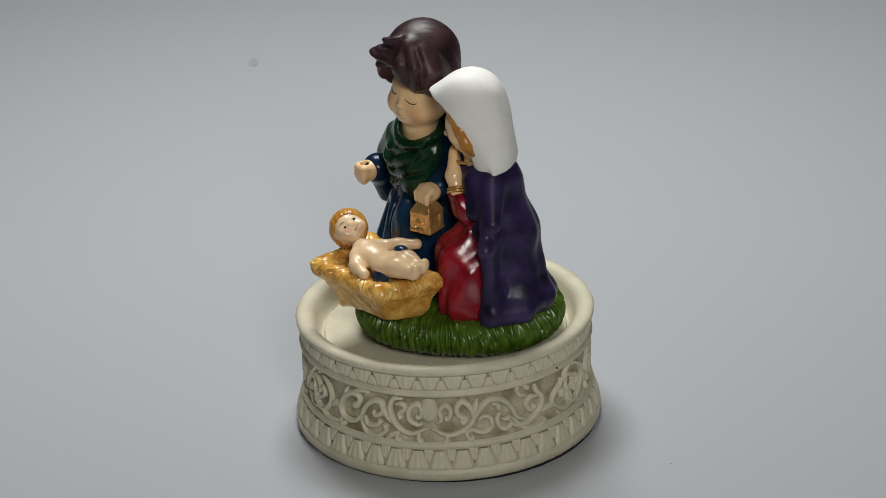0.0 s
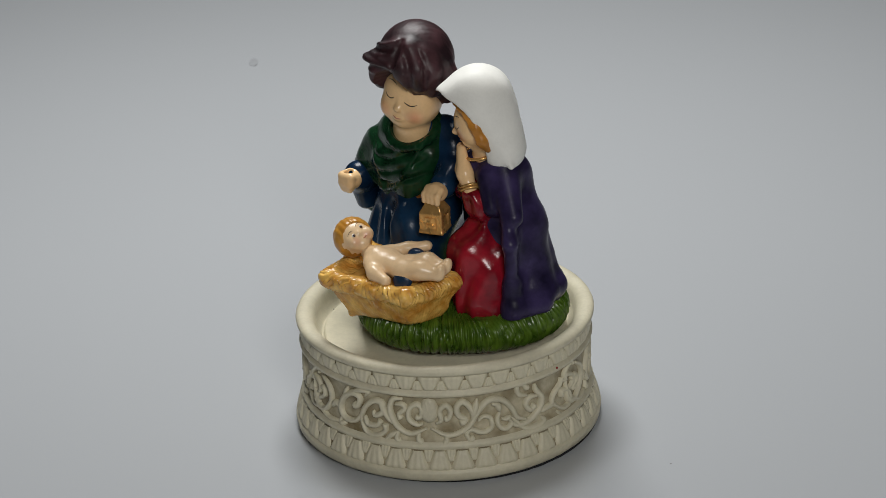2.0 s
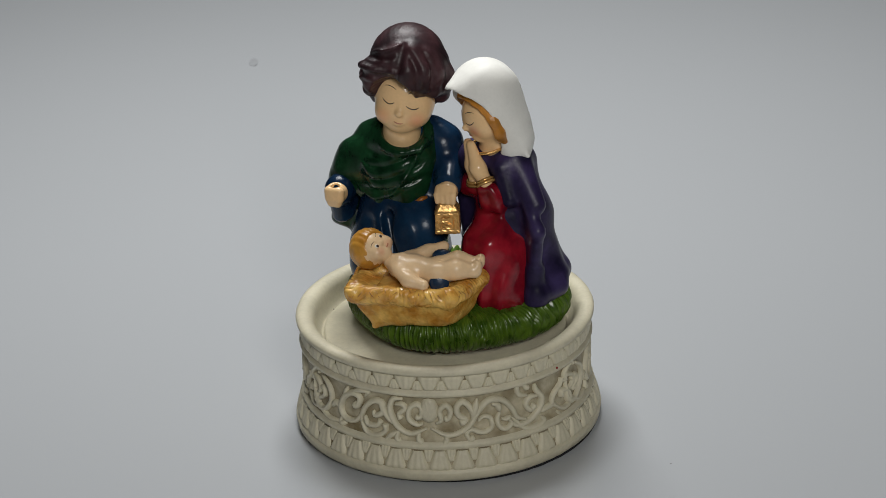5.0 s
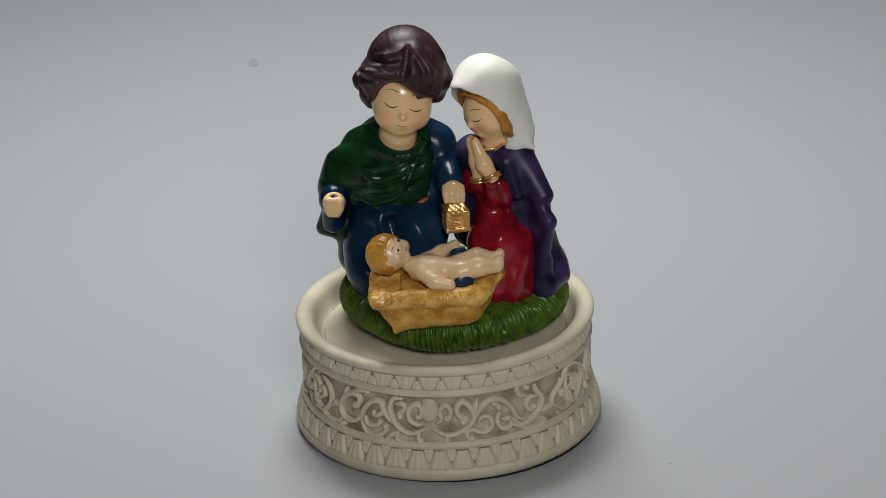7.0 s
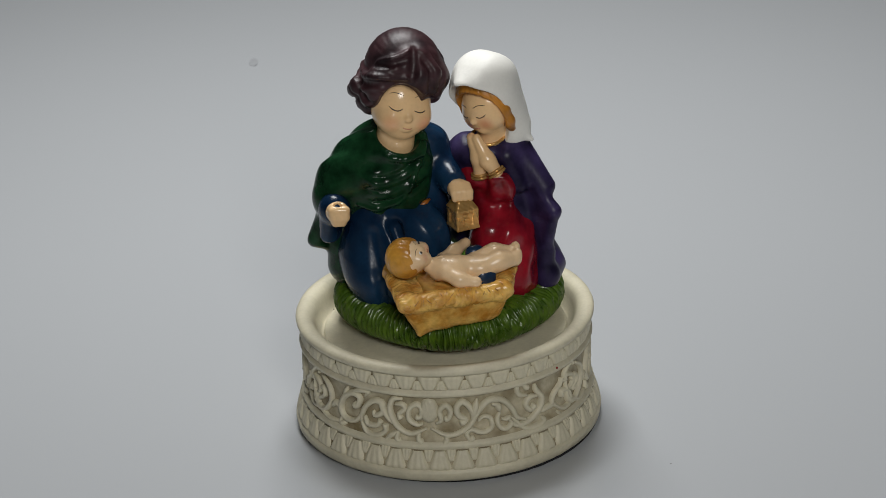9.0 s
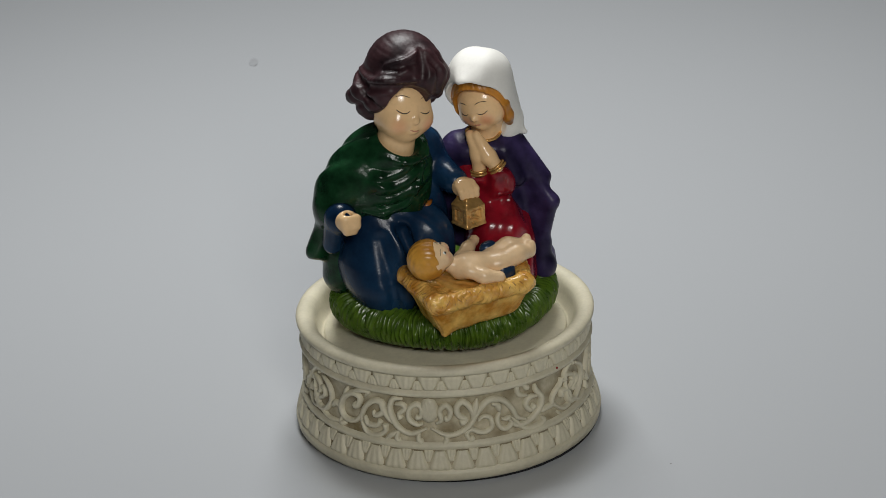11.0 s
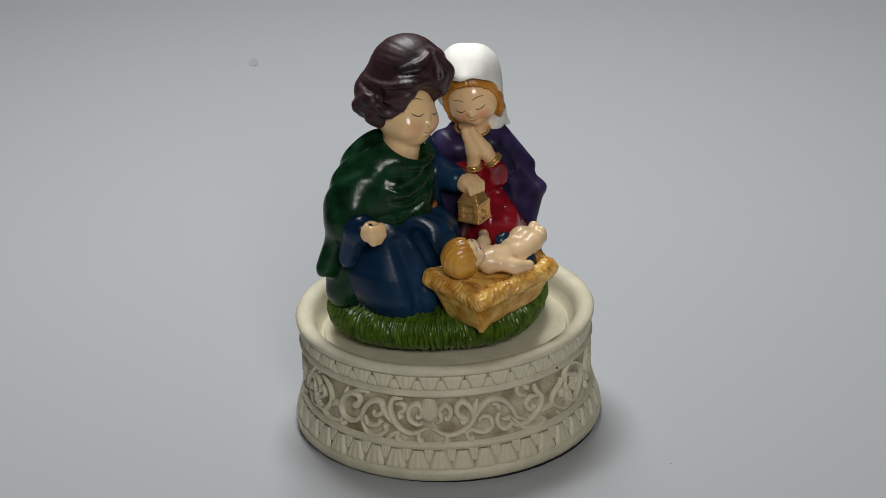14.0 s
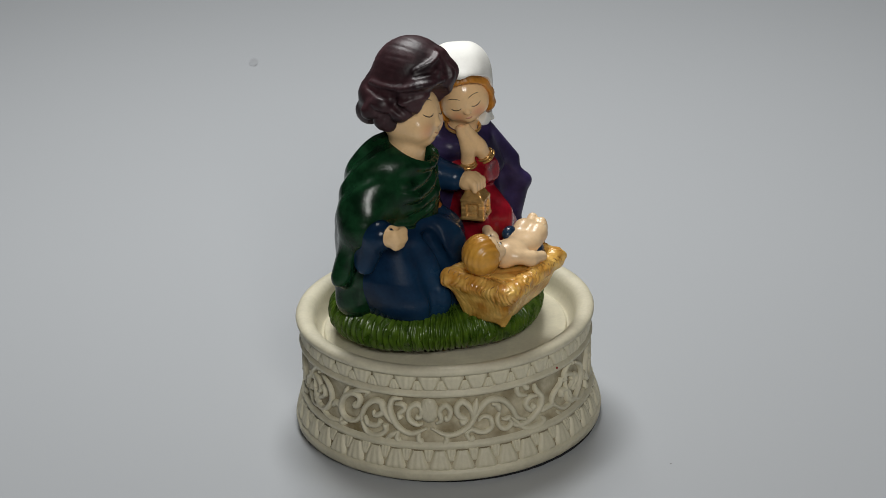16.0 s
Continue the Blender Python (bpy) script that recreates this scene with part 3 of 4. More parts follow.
def straw_crib():
    s = Sculpt()
    top = [Vector(p) for p in ((-29.0, -39.6, 66.5), (11.0, -44.2, 68.0), (20.0, -22.0, 67.5), (-26.5, -12.6, 69.5))]
    low = [Vector(p) for p in ((-20.8, -33.8, 51.2), (9.8, -36.8, 53.4), (14.0, -22.0, 54.0), (-20.0, -17.0, 53.0))]
    mid = Vector((-4, -29, 60))
    sides = []
    for i in range(4):
        j = (i + 1) % 4
        n = (top[j] - top[i]).cross((low[i] + low[j]) / 2 - top[i])
        if n.dot(top[i] - mid) < 0:
            n = -n
        sides.append(plane(tuple(top[i]), tuple(n)))
    solid = inter(3.2, plane((0, 0, 69.0), (0.0, 0, 1)), plane((-20, -34, 51.6), (0.08, -0.05, -1)), *sides)
    rim = [top[i] + (mid - top[i]).normalized() * 3.2 + Vector((0, 0, 1.4)) for i in (0, 1, 2, 3, 0)]
    f = join(2.0, solid, chain([(*p, 3.3) for p in rim], 1.5))
    f = join(2.2, f, cap((-17, -31.4, 58), (-20.2, -33.2, 52.2), 4.2, 1.2))
    f = cut(1.5, f, ell((-4, -29.5, 74.0), (17.5, 9.5, 5.6)))
    base = f

    def carved(X, Y, Z):
        d = base(X, Y, Z)
        a = np.arctan2(Y + 29, (X + 4.5) * 0.66)
        w = 0.9 * np.sin(X * 0.5 + Z * 0.7) + 0.9 * np.sin(Y * 0.55 - Z * 0.6 + 1) + 0.5 * np.sin(X * 1.2 + Y * 0.8)
        n1 = np.abs(np.sin(a * 31 + w))
        n2 = np.abs(np.sin(a * 47 + 1.8 * w + Z * 0.5))
        near = np.clip(1.1 - np.abs(Z - 67.6) / 6.5, 0.34, 1)
        lump = 0.35 * np.sin(X * 0.45 + 1.0) * np.sin(Y * 0.5) + 0.25 * np.sin(X * 0.8 + Z * 0.9)
        return d - near * (0.8 * n1 ** 0.5 + 0.35 * n2 - 0.85) - lump * near
    s.clay(carved, (-36, -50, 48), (26, -6, 76), M_STRAW, 0.38)
    s.clay(ripple(rbox((-2.5, -30.2, 68.6), (15.5, 8.6, 1.0), 0.9, (0, 0, -5)), 0.2, ((0.8, 0.5, 0.2), 7.0, 0.3, 3.0)), (-22, -44, 66), (17, -16, 72), M_STRAW, 0.45)
    rnd = random.Random(8)
    for i in range(4):
        p, q = rim[i], rim[i + 1]
        out = Vector((q.y - p.y, p.x - q.x, 0)).normalized()
        if out.dot(p - mid) < 0:
            out = -out
        for k in range(int((q - p).length / 2.1)):
            c = p.lerp(q, (k + 0.5 + rnd.uniform(-0.3, 0.3)) / int((q - p).length / 2.1))
            along = (q - p).normalized() * rnd.uniform(-0.9, 0.9)
            a0, half = rnd.uniform(0.1, 1.3), rnd.uniform(0.18, 0.36)
            ray = [(out * math.cos(a0 + half * u) + Vector((0, 0, 1)) * math.sin(a0 + half * u), along * u) for u in (-1, -0.4, 0.3, 1)]
            s.line([onto(carved, c + d * 9 + g, -d, 9) for d, g in ray], rnd.uniform(0.13, 0.22), M_TICK)
    return s.mesh("straw_crib")


def infant():
    s = Sculpt()
    C = (-21.5, -27.2, 80.0)
    face = join(1.2, ell(C, (6.6, 6.4, 6.6)), ell((-17.5, -29.9, 83.7), (0.8, 0.8, 0.8)), ell((-16.4, -29.4, 79.6), (2.9, 2.9, 2.9)), ell((-18.6, -31.6, 80.4), (2.6, 2.6, 2.6)), ell((-16.2, -26.6, 82.4), (2.6, 2.6, 2.6)))
    s.clay(face, (-31, -37, 70), (-11, -17, 90), M_INFANT, 0.4)
    F = Vector((0.62, -0.42, 0.66)).normalized()
    U = (Vector((-1, 0, 0.25)) - F * F.dot(Vector((-1, 0, 0.25)))).normalized()
    S = F.cross(U)
    for x in (-2.3, 2.3):
        p = Vector(onto(face, Vector(C) + F * 12 + U * 0.4 + S * x, -F, 20))
        s.clay(ell(tuple(p - F * 0.45), (0.85, 0.85, 0.85)), tuple(p - Vector((2, 2, 2))), tuple(p + Vector((2, 2, 2))), M_WHITE, 0.25)
        p = p + F * 0.05
        s.clay(ell(tuple(p), (0.58, 0.58, 0.58)), tuple(p - Vector((1.5, 1.5, 1.5))), tuple(p + Vector((1.5, 1.5, 1.5))), M_LINE, 0.2)
        s.line([onto(face, Vector(C) + F * 12 + U * (2.0 + 0.4 * (1 - u * u)) + S * (x + 1.3 * u), -F, 20) for u in np.linspace(-1, 1, 7)], 0.12, M_LINE)
    s.line([onto(face, Vector(C) + F * 12 + U * (-3.0 + 0.2 * u * u) + S * (0.9 * u), -F, 20) for u in np.linspace(-1, 1, 7)], 0.3, M_LIP)
    hair = cut(0.8, ripple(ell((-22.4, -26.4, 79.8), (7.3, 7.2, 7.6)), 0.3, ((0.4, 0.8, 0.3), 2.2, 0, 0.8)), ell((-14.6, -31.6, 83.8), (7.4, 7.0, 7.2)))
    s.clay(hair, (-33, -37, 69), (-11, -16, 90), M_BLOND, 0.45)
    body = join(2.2, cap((-14, -29.2, 76.5), (-11.5, -29.8, 75.5), 2.9, 4.5), ell((-6.5, -30.6, 75.0), (7.5, 6.3, 4.6)), ell((2.5, -31.6, 74.2), (6.5, 5.8, 4.4)))
    body = join(1.4, body, chain([(-10, -35, 75, 2.6), (-6, -38.5, 73.3, 2.3), (-0.5, -40.2, 72.2, 2.1)]), chain([(-8, -25.5, 76.5, 2.5), (-2, -21, 77.0, 2.0), (3.4, -16.8, 77.4, 2.0)]))
    body = join(1.6, body, chain([(4, -34, 74, 4.0), (10.5, -33.8, 76, 3.2), (17.0, -32.5, 75.0, 2.6)]), chain([(4, -28, 74.5, 4.0), (10.5, -28.5, 77, 3.1), (17.5, -28.8, 76.2, 2.5)]))
    body = join(1.0, body, ell((18.0, -32.2, 76.6), (1.8, 2.1, 2.4), (0, 15, 0)), ell((18.6, -28.4, 77.6), (1.8, 2.1, 2.4), (0, 15, 0)))
    s.clay(body, (-22, -46, 66), (24, -10, 84), M_INFANT, 0.5)
    s.clay(join(1.0, ell((4.8, -36.9, 72.2), (3.6, 1.7, 4.4), (-18, 0, 12)), ell((4.2, -25.4, 77.2), (3.7, 2.6, 2.7))), (-3, -43, 66), (11, -20, 82), M_DENIM, 0.45)
    return s.mesh("infant_figure")


def lantern():
    s = Sculpt()
    f = join(0.5, rbox((4.4, -12.0, 86.3), (4.5, 4.5, 3.9), 0.5, (0, 0, 8)), rbox((4.3, -11.8, 91.4), (3.7, 3.7, 1.9), 0.6, (0, 0, 8), -0.28), cap((4, -11, 91), (4, -10.5, 94), 1.4, 1.2), rbox((4.4, -12.0, 82.6), (4.65, 4.65, 0.6), 0.3, (0, 0, 8)))
    f = cut(0.3, f, rbox((4.4, -12.0, 86.2), (2.2, 9, 2.3), 0.4, (0, 0, 8)), rbox((4.4, -12.0, 86.2), (9, 2.2, 2.3), 0.4, (0, 0, 8)))
    f = join(0.4, f, rbox((4.4, -12.0, 86.3), (3.9, 3.9, 3.6), 0.3, (0, 0, 8)), cap((2.6, -16.0, 86.8), (5.8, -16.3, 85.6), 0.5, 0.5))
    s.clay(ripple(f, 0.1, ((0.5, 0.3, 0.8), 1.9, 0, 1.5)), (-4, -20, 78), (12, -4, 96), M_GOLD, 0.3)
    return s.mesh("lantern")


def man():
    s = Sculpt()
    # head
    face = join(2.5, ell((-12.5, 4.6, 127.2), (11.2, 10.6, 13.0)), ell((-12.5, 1.6, 122.8), (9.0, 7.2, 6.2)), ell((-18.0, -1.2, 123.6), (4.5, 4.6, 4.6)), ell((-7.6, -0.8, 122.8), (4.4, 4.5, 4.4)), ell((-13.6, -0.8, 118.6), (4.4, 3.6, 3.0)))
    face = join(1.0, face, ell((-12.9, -6.3, 124.6), (1.5, 1.4, 1.3)), cap((-12.8, -5.8, 125.0), (-12.2, -4.9, 129), 1.0, 0.8), ell((-13.3, -5.0, 120.9), (2.3, 1.6, 1.5)))
    face = join(1.4, face, cap((-14.0, 5.0, 118), (-15.6, 7.4, 106), 6.8, 7.6))
    s.clay(face, (-28, -12, 98), (4, 20, 142), M_SKIN, 0.42)
    crown = join(4.0, ell((-10.8, 4.4, 140.8), (14.1, 14.3, 14.4)), ell((-15.0, 12.0, 134.5), (11.5, 10.5, 8.5)))
    curls = [chain([(-17, -5.5, 145, 4.2), (-21.4, -4.0, 141, 4.4), (-24.6, 0.5, 137.6, 4.0)]), chain([(-19.5, -4.6, 138.2, 3.0), (-22.6, -2.0, 135.0, 3.3), (-24.5, 2, 131.5, 3.2)]), chain([(-22, 3, 140, 3.4), (-25.4, 9, 134, 3.9), (-26.6, 14.0, 131.4, 3.0)]), chain([(-20, 0, 137, 3.0), (-23.6, 4.4, 131.5, 3.6), (-24.6, 10, 127.6, 3.1)]),
             chain([(-21.6, 4, 131, 2.7), (-22.6, 8.5, 126.6, 3.0), (-20.5, 12, 124.6, 2.4)]), chain([(-20, 14, 132, 4.6), (-17, 18.4, 128, 4.6), (-11, 19.4, 125.6, 4.0)]),
             chain([(-4, 8, 138, 4.6), (-1.6, 10, 132, 4.2), (-6, 15.6, 126, 3.8)]), chain([(-2, 1, 140, 4), (-0.6, 3, 133, 3.6), (-3, 8, 126.5, 3.2)]), chain([(-0.6, 4, 141, 5.0), (1.4, 4.6, 135, 4.4), (0.2, 7, 128, 3.6)])]
    fringe = [chain([(-12, -5.0, 147, 4.2), (-9.0, -7.0, 141.5, 4.4), (-7.6, -7.4, 136.4, 2.6)]), chain([(-8, -4.5, 147, 4.6), (-4.2, -5.8, 141, 4.4), (-3.6, -5.4, 134.6, 2.6)]), chain([(-4, -3, 145, 4.4), (-0.6, -2.6, 139, 3.8), (-1.0, -1.0, 132, 2.8)])]
    hair = join(1.8, crown, join(0.9, *curls), join(0.9, *fringe))
    hair = cut(0.8, hair, ell((-15.8, -9.5, 127.0), (9.6, 12, 12.2)))
    hair = swirl(hair, 0.12, (-11.5, 5.0, 137.0), (2.0, -12.0, 9.0), 17, 0.9, 0.7, 0.35)
    combed = [([(-12.7, -9.7, 139.4), (-18.1, -7.8, 139.4), (-22.1, -4.1, 139.2), (-25.2, 1.6, 138.4), (-26.0, 9.0, 138.8), (-24.5, 16.0, 139.5)], 0.85), ([(-11.2, -7.2, 149.0), (-13.6, -7.8, 147.4), (-17.9, -6.6, 145.8), (-22.4, -2.8, 144.8)], 0.6),
              ([(-10.0, -6.2, 150.8), (-11.1, -9.0, 145.8), (-12.7, -9.7, 139.4)], 0.9), ([(-8.4, -7.4, 148.6), (-5.9, -8.7, 143.0), (-5.0, -9.4, 136.0)], 0.45), ([(-3.0, -6.0, 148.0), (-1.0, -6.0, 142.0), (-1.4, -6.0, 135.5)], 0.45),
              ([(-26.3, 5.5, 137.4), (-26.6, 1.4, 133.8), (-22.6, -1.5, 132.0)], 0.75), ([(-27.6, 11.0, 134.4), (-26.9, 6.2, 130.4), (-23.6, 4.0, 127.6)], 0.75), ([(-8, 18, 146), (-12, 20, 138), (-16, 21, 130)], 0.6), ([(0, 14, 146), (-1, 16, 138), (-5, 19, 130)], 0.6)]
    heart, grooves = Vector((-12.5, 5.0, 137.0)), []
    smooth = hair
    for line in (combed[0][0], combed[1][0]):
        crest = [onto(smooth, heart + (p - heart).normalized() * 26, heart - p, 26) for p in glide([Vector(q) + Vector((0, 0, 2.3)) for q in line], 4)]
        hair = join(1.6, hair, chain([(*p, 0.35 + 0.75 * math.sin(math.pi * (k + 0.5) / len(crest))) for k, p in enumerate(crest)], 0.5))
    for line, r in combed:
        pts = []
        for p, q in zip(line, line[1:]):
            pts += [Vector(p).lerp(Vector(q), u) for u in (0, 0.25, 0.5, 0.75)]
        pts.append(Vector(line[-1]))
        fade = np.interp(np.linspace(0, 1, len(pts)), [0, 0.25, 0.75, 1], [0.25, 1, 1, 0.25])
        pts = [onto(hair, heart + (p - heart).normalized() * 26, heart - p, 26) for p in pts]
        grooves.append(chain([(*p, 1.6 * r * w) for p, w in zip(pts, fade.tolist())], 0.4))
    hair = cut(1.7, hair, *grooves)
    s.clay(hair, (-36, -18, 118), (12, 30, 160), M_HAIR, 0.4)
    for x, z, dip in ((-16.9, 129.2, 1.1), (-8.1, 126.9, 0.8)):
        s.line([onto(face, (x + 2.3 * u, -20, z - dip * (1 - u * u) - 0.5 * u), (0, 1, 0), 30) for u in np.linspace(-1, 1, 11)], 0.22, M_LINE)
        s.line([onto(face, (x + 0.9 + 2.4 * u, -20, z + 4.4 + 0.7 * (1 - u * u) - 0.5 * u), (0, 1, 0), 30) for u in np.linspace(-1, 1, 11)], 0.14, M_LINE)
    s.line([onto(face, (-13.4 + 1.7 * u, -20, 120.9 + 0.3 * u * u - 0.4 * u), (0, 1, 0), 30) for u in np.linspace(-1, 1, 9)], 0.24, M_LIP)
    # robe
    robe = join(9.0, chain([(-14, 12, 104, 11.0), (-15, 14, 86, 13.0), (-18, 14, 66, 18.0)], 6), cap((-13, 9, 68), (-9.4, -1.2, 77.0), 10.5, 9.4), cap((-9.2, -1.0, 77.0), (-10, -5.8, 58), 9.6, 10.2), cap((-21, 10, 82), (-25.0, 3.0, 60), 9.0, 10.2), cap((-16, 3, 67), (-18, -0.5, 58), 8.5, 9.4))
    robe = cut(4.5, robe, chain([(-18.5, -3.5, 82, 1.6), (-17.2, -10.5, 68, 2.0), (-17.0, -12.0, 55, 1.6)], 2), chain([(-27.5, -2.0, 80, 1.0), (-27.0, -8.0, 66, 1.4), (-26.5, -9.0, 55, 1.2)], 2))
    robe = folds(robe, 0.3, ((0.9, 0.35, 0.2), 12.5, 0.4, 4.0))
    robe = join(2.5, robe, cap((-5, 10, 101), (-3.5, 6, 83), 7.5, 8.4), chain([(-5.0, 12.6, 109.0, 7.6), (-0.6, 11.4, 106.5, 7.2), (2.4, 7.4, 98.5, 6.5), (3.7, -4, 96.5, 5.0)]))
    sleeve = join(2.0, cap((-36, 13, 90), (-39.0, 5.6, 89.5), 5.4, 5.7), cap((-39.4, 7.5, 88), (-40.2, 11.4, 77.2), 5.0, 3.6), cap((-37, 14, 88), (-38.6, 13, 78), 5.0, 3.6))
    robe = join(1.2, robe, sleeve)
    robe = cut(0.5, robe, plane((0, 0, 53.5), (0, 0, 1)))
    s.clay(robe, (-50, -22, 52), (16, 42, 118), M_BLUE, 0.45)
    # shawl
    shawl = join(5.0, ell((-15, 8.5, 109.6), (13.4, 11.5, 7.0)), chain([(-16.5, 13, 107.5, 10.4), (-24.5, 13.6, 102.5, 10.2), (-32.4, 14.2, 95.5, 9.2), (-37.6, 13.8, 89.8, 7.7)], 6), ell((-15, 3.5, 99), (10.6, 8, 9)), sheet((-24, 1.5, 100), (-6, 2.5, 104), (-11.5, -0.2, 88), 3.6),
                 sheet((-30, 15, 99), (-37.5, 16, 90), (-43.2, 20.6, 72), 2.4), sheet((-29, 17, 97), (-42.4, 20.6, 72), (-28, 23, 62), 2.8), sheet((-29, 7, 96), (-10, 1, 93), (-21, 2.2, 85.5), 3.2), chain([(-18.5, 16, 105, 9.2), (-23, 19.5, 84, 10.4), (-25, 21, 66, 10.4)], 6))
    shawl = join(1.6, shawl, cap((-30.0, 20.5, 68), (-31.0, 20.6, 59.5), 8.0, 7.8), sheet((-38, 15, 90), (-44.2, 21.4, 70.6), (-36, 21, 80), 1.6))
    shawl = folds(shawl, 0.34, ((0.84, 0.45, 0.16), 12.0, 0.4, 4.0))
    shawl = swags(shawl, 1.0, (-16.5, 6.0, 118.0), 4.8, 10.0, 28.0, 13.0)
    shawl = cut(0.8, shawl, ell((-13.6, 2.6, 118.6), (8.9, 9.4, 10.2)), cap((-40, -2, 85), (-37, 11, 83), 7.4, 5.4))
    roll = [(-13.5 + 9.4 * math.cos(t), 5.6 + 9.2 * math.sin(t), 112.6 + 4.4 * math.sin(t), 1.45) for t in np.linspace(0, 2 * math.pi, 25).tolist()]
    shawl = join(0.7, shawl, chain(roll, 0.6))
    hem = []
    for x, z in glide([(-5.0, 112.0), (-8.4, 105.5), (-13.6, 96.5), (-18.0, 91.6), (-24.5, 88.8), (-30.5, 90.5)], 4):
        p = onto(shawl, (x, -22, z), (0, 1, 0), 40)
        if p[1] > -21:
            hem.append((*p, 0.75))
    shawl = join(0.8, shawl, chain(hem, 0.6))
    s.clay(shawl, (-56, -14, 48), (6, 46, 120), M_GREEN, 0.44)
    s.line([(-9.4, -3.2, 88.6), (-6.8, -2.6, 89.6), (-4.8, -1.4, 90.2)], 1.1, M_BELT)
    s.put(*tube([(-13.6 + 7.8 * math.cos(t), 5.0 + 7.4 * math.sin(t), 111.4 + 2.6 * math.sin(t)) for t in np.linspace(0, 6.3, 33)], [0.65] * 33, 8), M_COLLAR)
    # fists
    fist = join(1.4, ell((-39.4, 0.9, 89.8), (4.3, 4.5, 4.0)), cap((-41.6, -1.6, 91.6), (-37.4, -2.8, 91.6), 1.8, 1.8), cap((-41.4, -2.0, 88.9), (-37.6, -3.0, 88.9), 1.7, 1.7), cap((-41, -1.6, 86.6), (-38.4, -2.2, 86.6), 1.4, 1.4))
    fist = cut(0.6, fist, cap((-39.5, -0.6, 90), (-39.5, -0.6, 99), 1.7, 1.7))
    s.clay(fist, (-50, -14, 80), (-28, 10, 100), M_SKIN, 0.5)
    grip = [chain([(1.2 + 1.9 * k, -10.6 - 0.2 * k, 97.6, 1.2), (1.1 + 1.9 * k, -13.0 - 0.25 * k, 96.0, 1.3), (1.2 + 1.9 * k, -13.4 - 0.25 * k, 93.6, 1.1)], 0.6) for k in range(4)]
    s.clay(join(1.2, ell((4.0, -9.6, 95.9), (4.2, 4.2, 3.7)), join(0.5, *grip)), (-4, -18, 86), (12, -2, 102), M_SKIN, 0.4)
    return s.mesh("man_figure")


def woman():
    s = Sculpt()
    D = Vector((-0.80, -0.52, -0.28)).normalized()
    C = Vector((18.8, -0.8, 126.9))

    def at(d, side=0.0, up=0.0):
        S = Vector((-D.y, D.x, 0)).normalized()
        U = D.cross(S)
        c, n = math.cos(lean), math.sin(lean)
        return tuple(C + D * d + (S * c + U * n) * side + (U * c - S * n) * up)

    lean = radians(13)

    face = join(1.5, ell(at(1.2, 0, -3.0), (9.6, 9.6, 10.6)), ell(at(5.0, 4.2, -5.6), (4.3, 4.3, 4.2)), ell(at(5.0, -4.2, -5.6), (4.3, 4.3, 4.2)), ell(at(7.2, 0, -9.0), (2.4, 2.4, 2.2)))
    face = join(0.9, face, ell(at(11.0, 0, -4.1), (1.3, 1.3, 1.2)))
    face = join(2.5, face, cap(at(0, 0, -8), (20, 1, 104), 5.5, 6.0))
    up = Vector(at(0, 0, 1)) - C
    side = Vector(at(0, 1, 0)) - C
    s.clay(face, (4, -16, 98), (36, 16, 140), M_SKIN, 0.5)
    hair = join(1.5, ell(at(0.4, 0, 0.6), (10.8, 10.8, 12.7)), *[chain([(*at(3.6, 7.8 * e, 2), 2.4), (*at(3.2, 8.6 * e, -4), 2.2), (*at(2.6, 8.4 * e, -9), 2.0), (*at(1.6, 7.4 * e, -12.8), 1.4)], 2.5) for e in (-1, 1)])
    hair = cut(0.6, hair, ell(at(13.4, 0, -5.6), (12.8, 12.8, 13.4)))
    hair = swirl(hair, 0.22, at(0, 0, 0), tuple(Vector(at(0.2, 0, 1)) - C), 22, 0.25, 0.4)
    s.clay(hair, (5, -17, 106), (37, 17, 142), M_GINGER, 0.42)
    for x in (-3.7, 3.7):
        s.line([onto(face, C + D * 20 + side * (x + 1.9 * u) + up * (-2.2 - 0.8 * (1 - u * u)), -D, 30) for u in np.linspace(-1, 1, 11)], 0.2, M_LINE)
        s.line([onto(face, C + D * 20 + side * (x + 2.2 * u) + up * (0.9 + 0.6 * (1 - u * u)), -D, 30) for u in np.linspace(-1, 1, 11)], 0.14, M_LINE)
    s.line([onto(face, C + D * 20 + side * (1.3 * u) + up * (-7.6 + 0.3 * u * u), -D, 30) for u in np.linspace(-1, 1, 9)], 0.36, M_LIP)
    D, C, lean = Vector((-0.74, -0.62, -0.26)).normalized(), Vector((18.2, -0.6, 126.9)), 0.0
    scarf = join(4.0, ell(at(-0.7, 0, 4.2), (12.7, 12.7, 12.9)), cap((20.6, 0.8, 126), (25.0, 2.4, 113), 11.2, 9.2), cap((21.6, 0.2, 124), (29.0, -2.0, 114), 9.8, 6.2), ell(at(8.6, 0, 9.8), (4.4, 4.4, 3.0)), cap((12, -5.2, 135.6), (7.2, -8.2, 135.4), 3.6, 1.6))
    scarf = inter(6.0, scarf, plane((5.7, -8.0, 140.6), (-0.47, -0.263, 0.84)))
    scarf = join(2.0, scarf, sheet((28, -4, 118), (33.8, -6.2, 109.6), (31, 6, 110), 1.2))
    scarf = cut(0.5, scarf, ell(at(16.0, 0, -7.6), (16.6, 16.6, 20.0)), plane((33, -6, 108.4), (0.12, -0.1, 1)))
    scarf = folds(scarf, 0.22, ((0.7, -0.6, 0.1), 11.0, 0.5, 2.5), ((0.3, 0.3, 0.8), 13.0, 1.5, 3.0))
    s.clay(scarf, (0, -26, 98), (52, 26, 146), M_WHITE, 0.48)
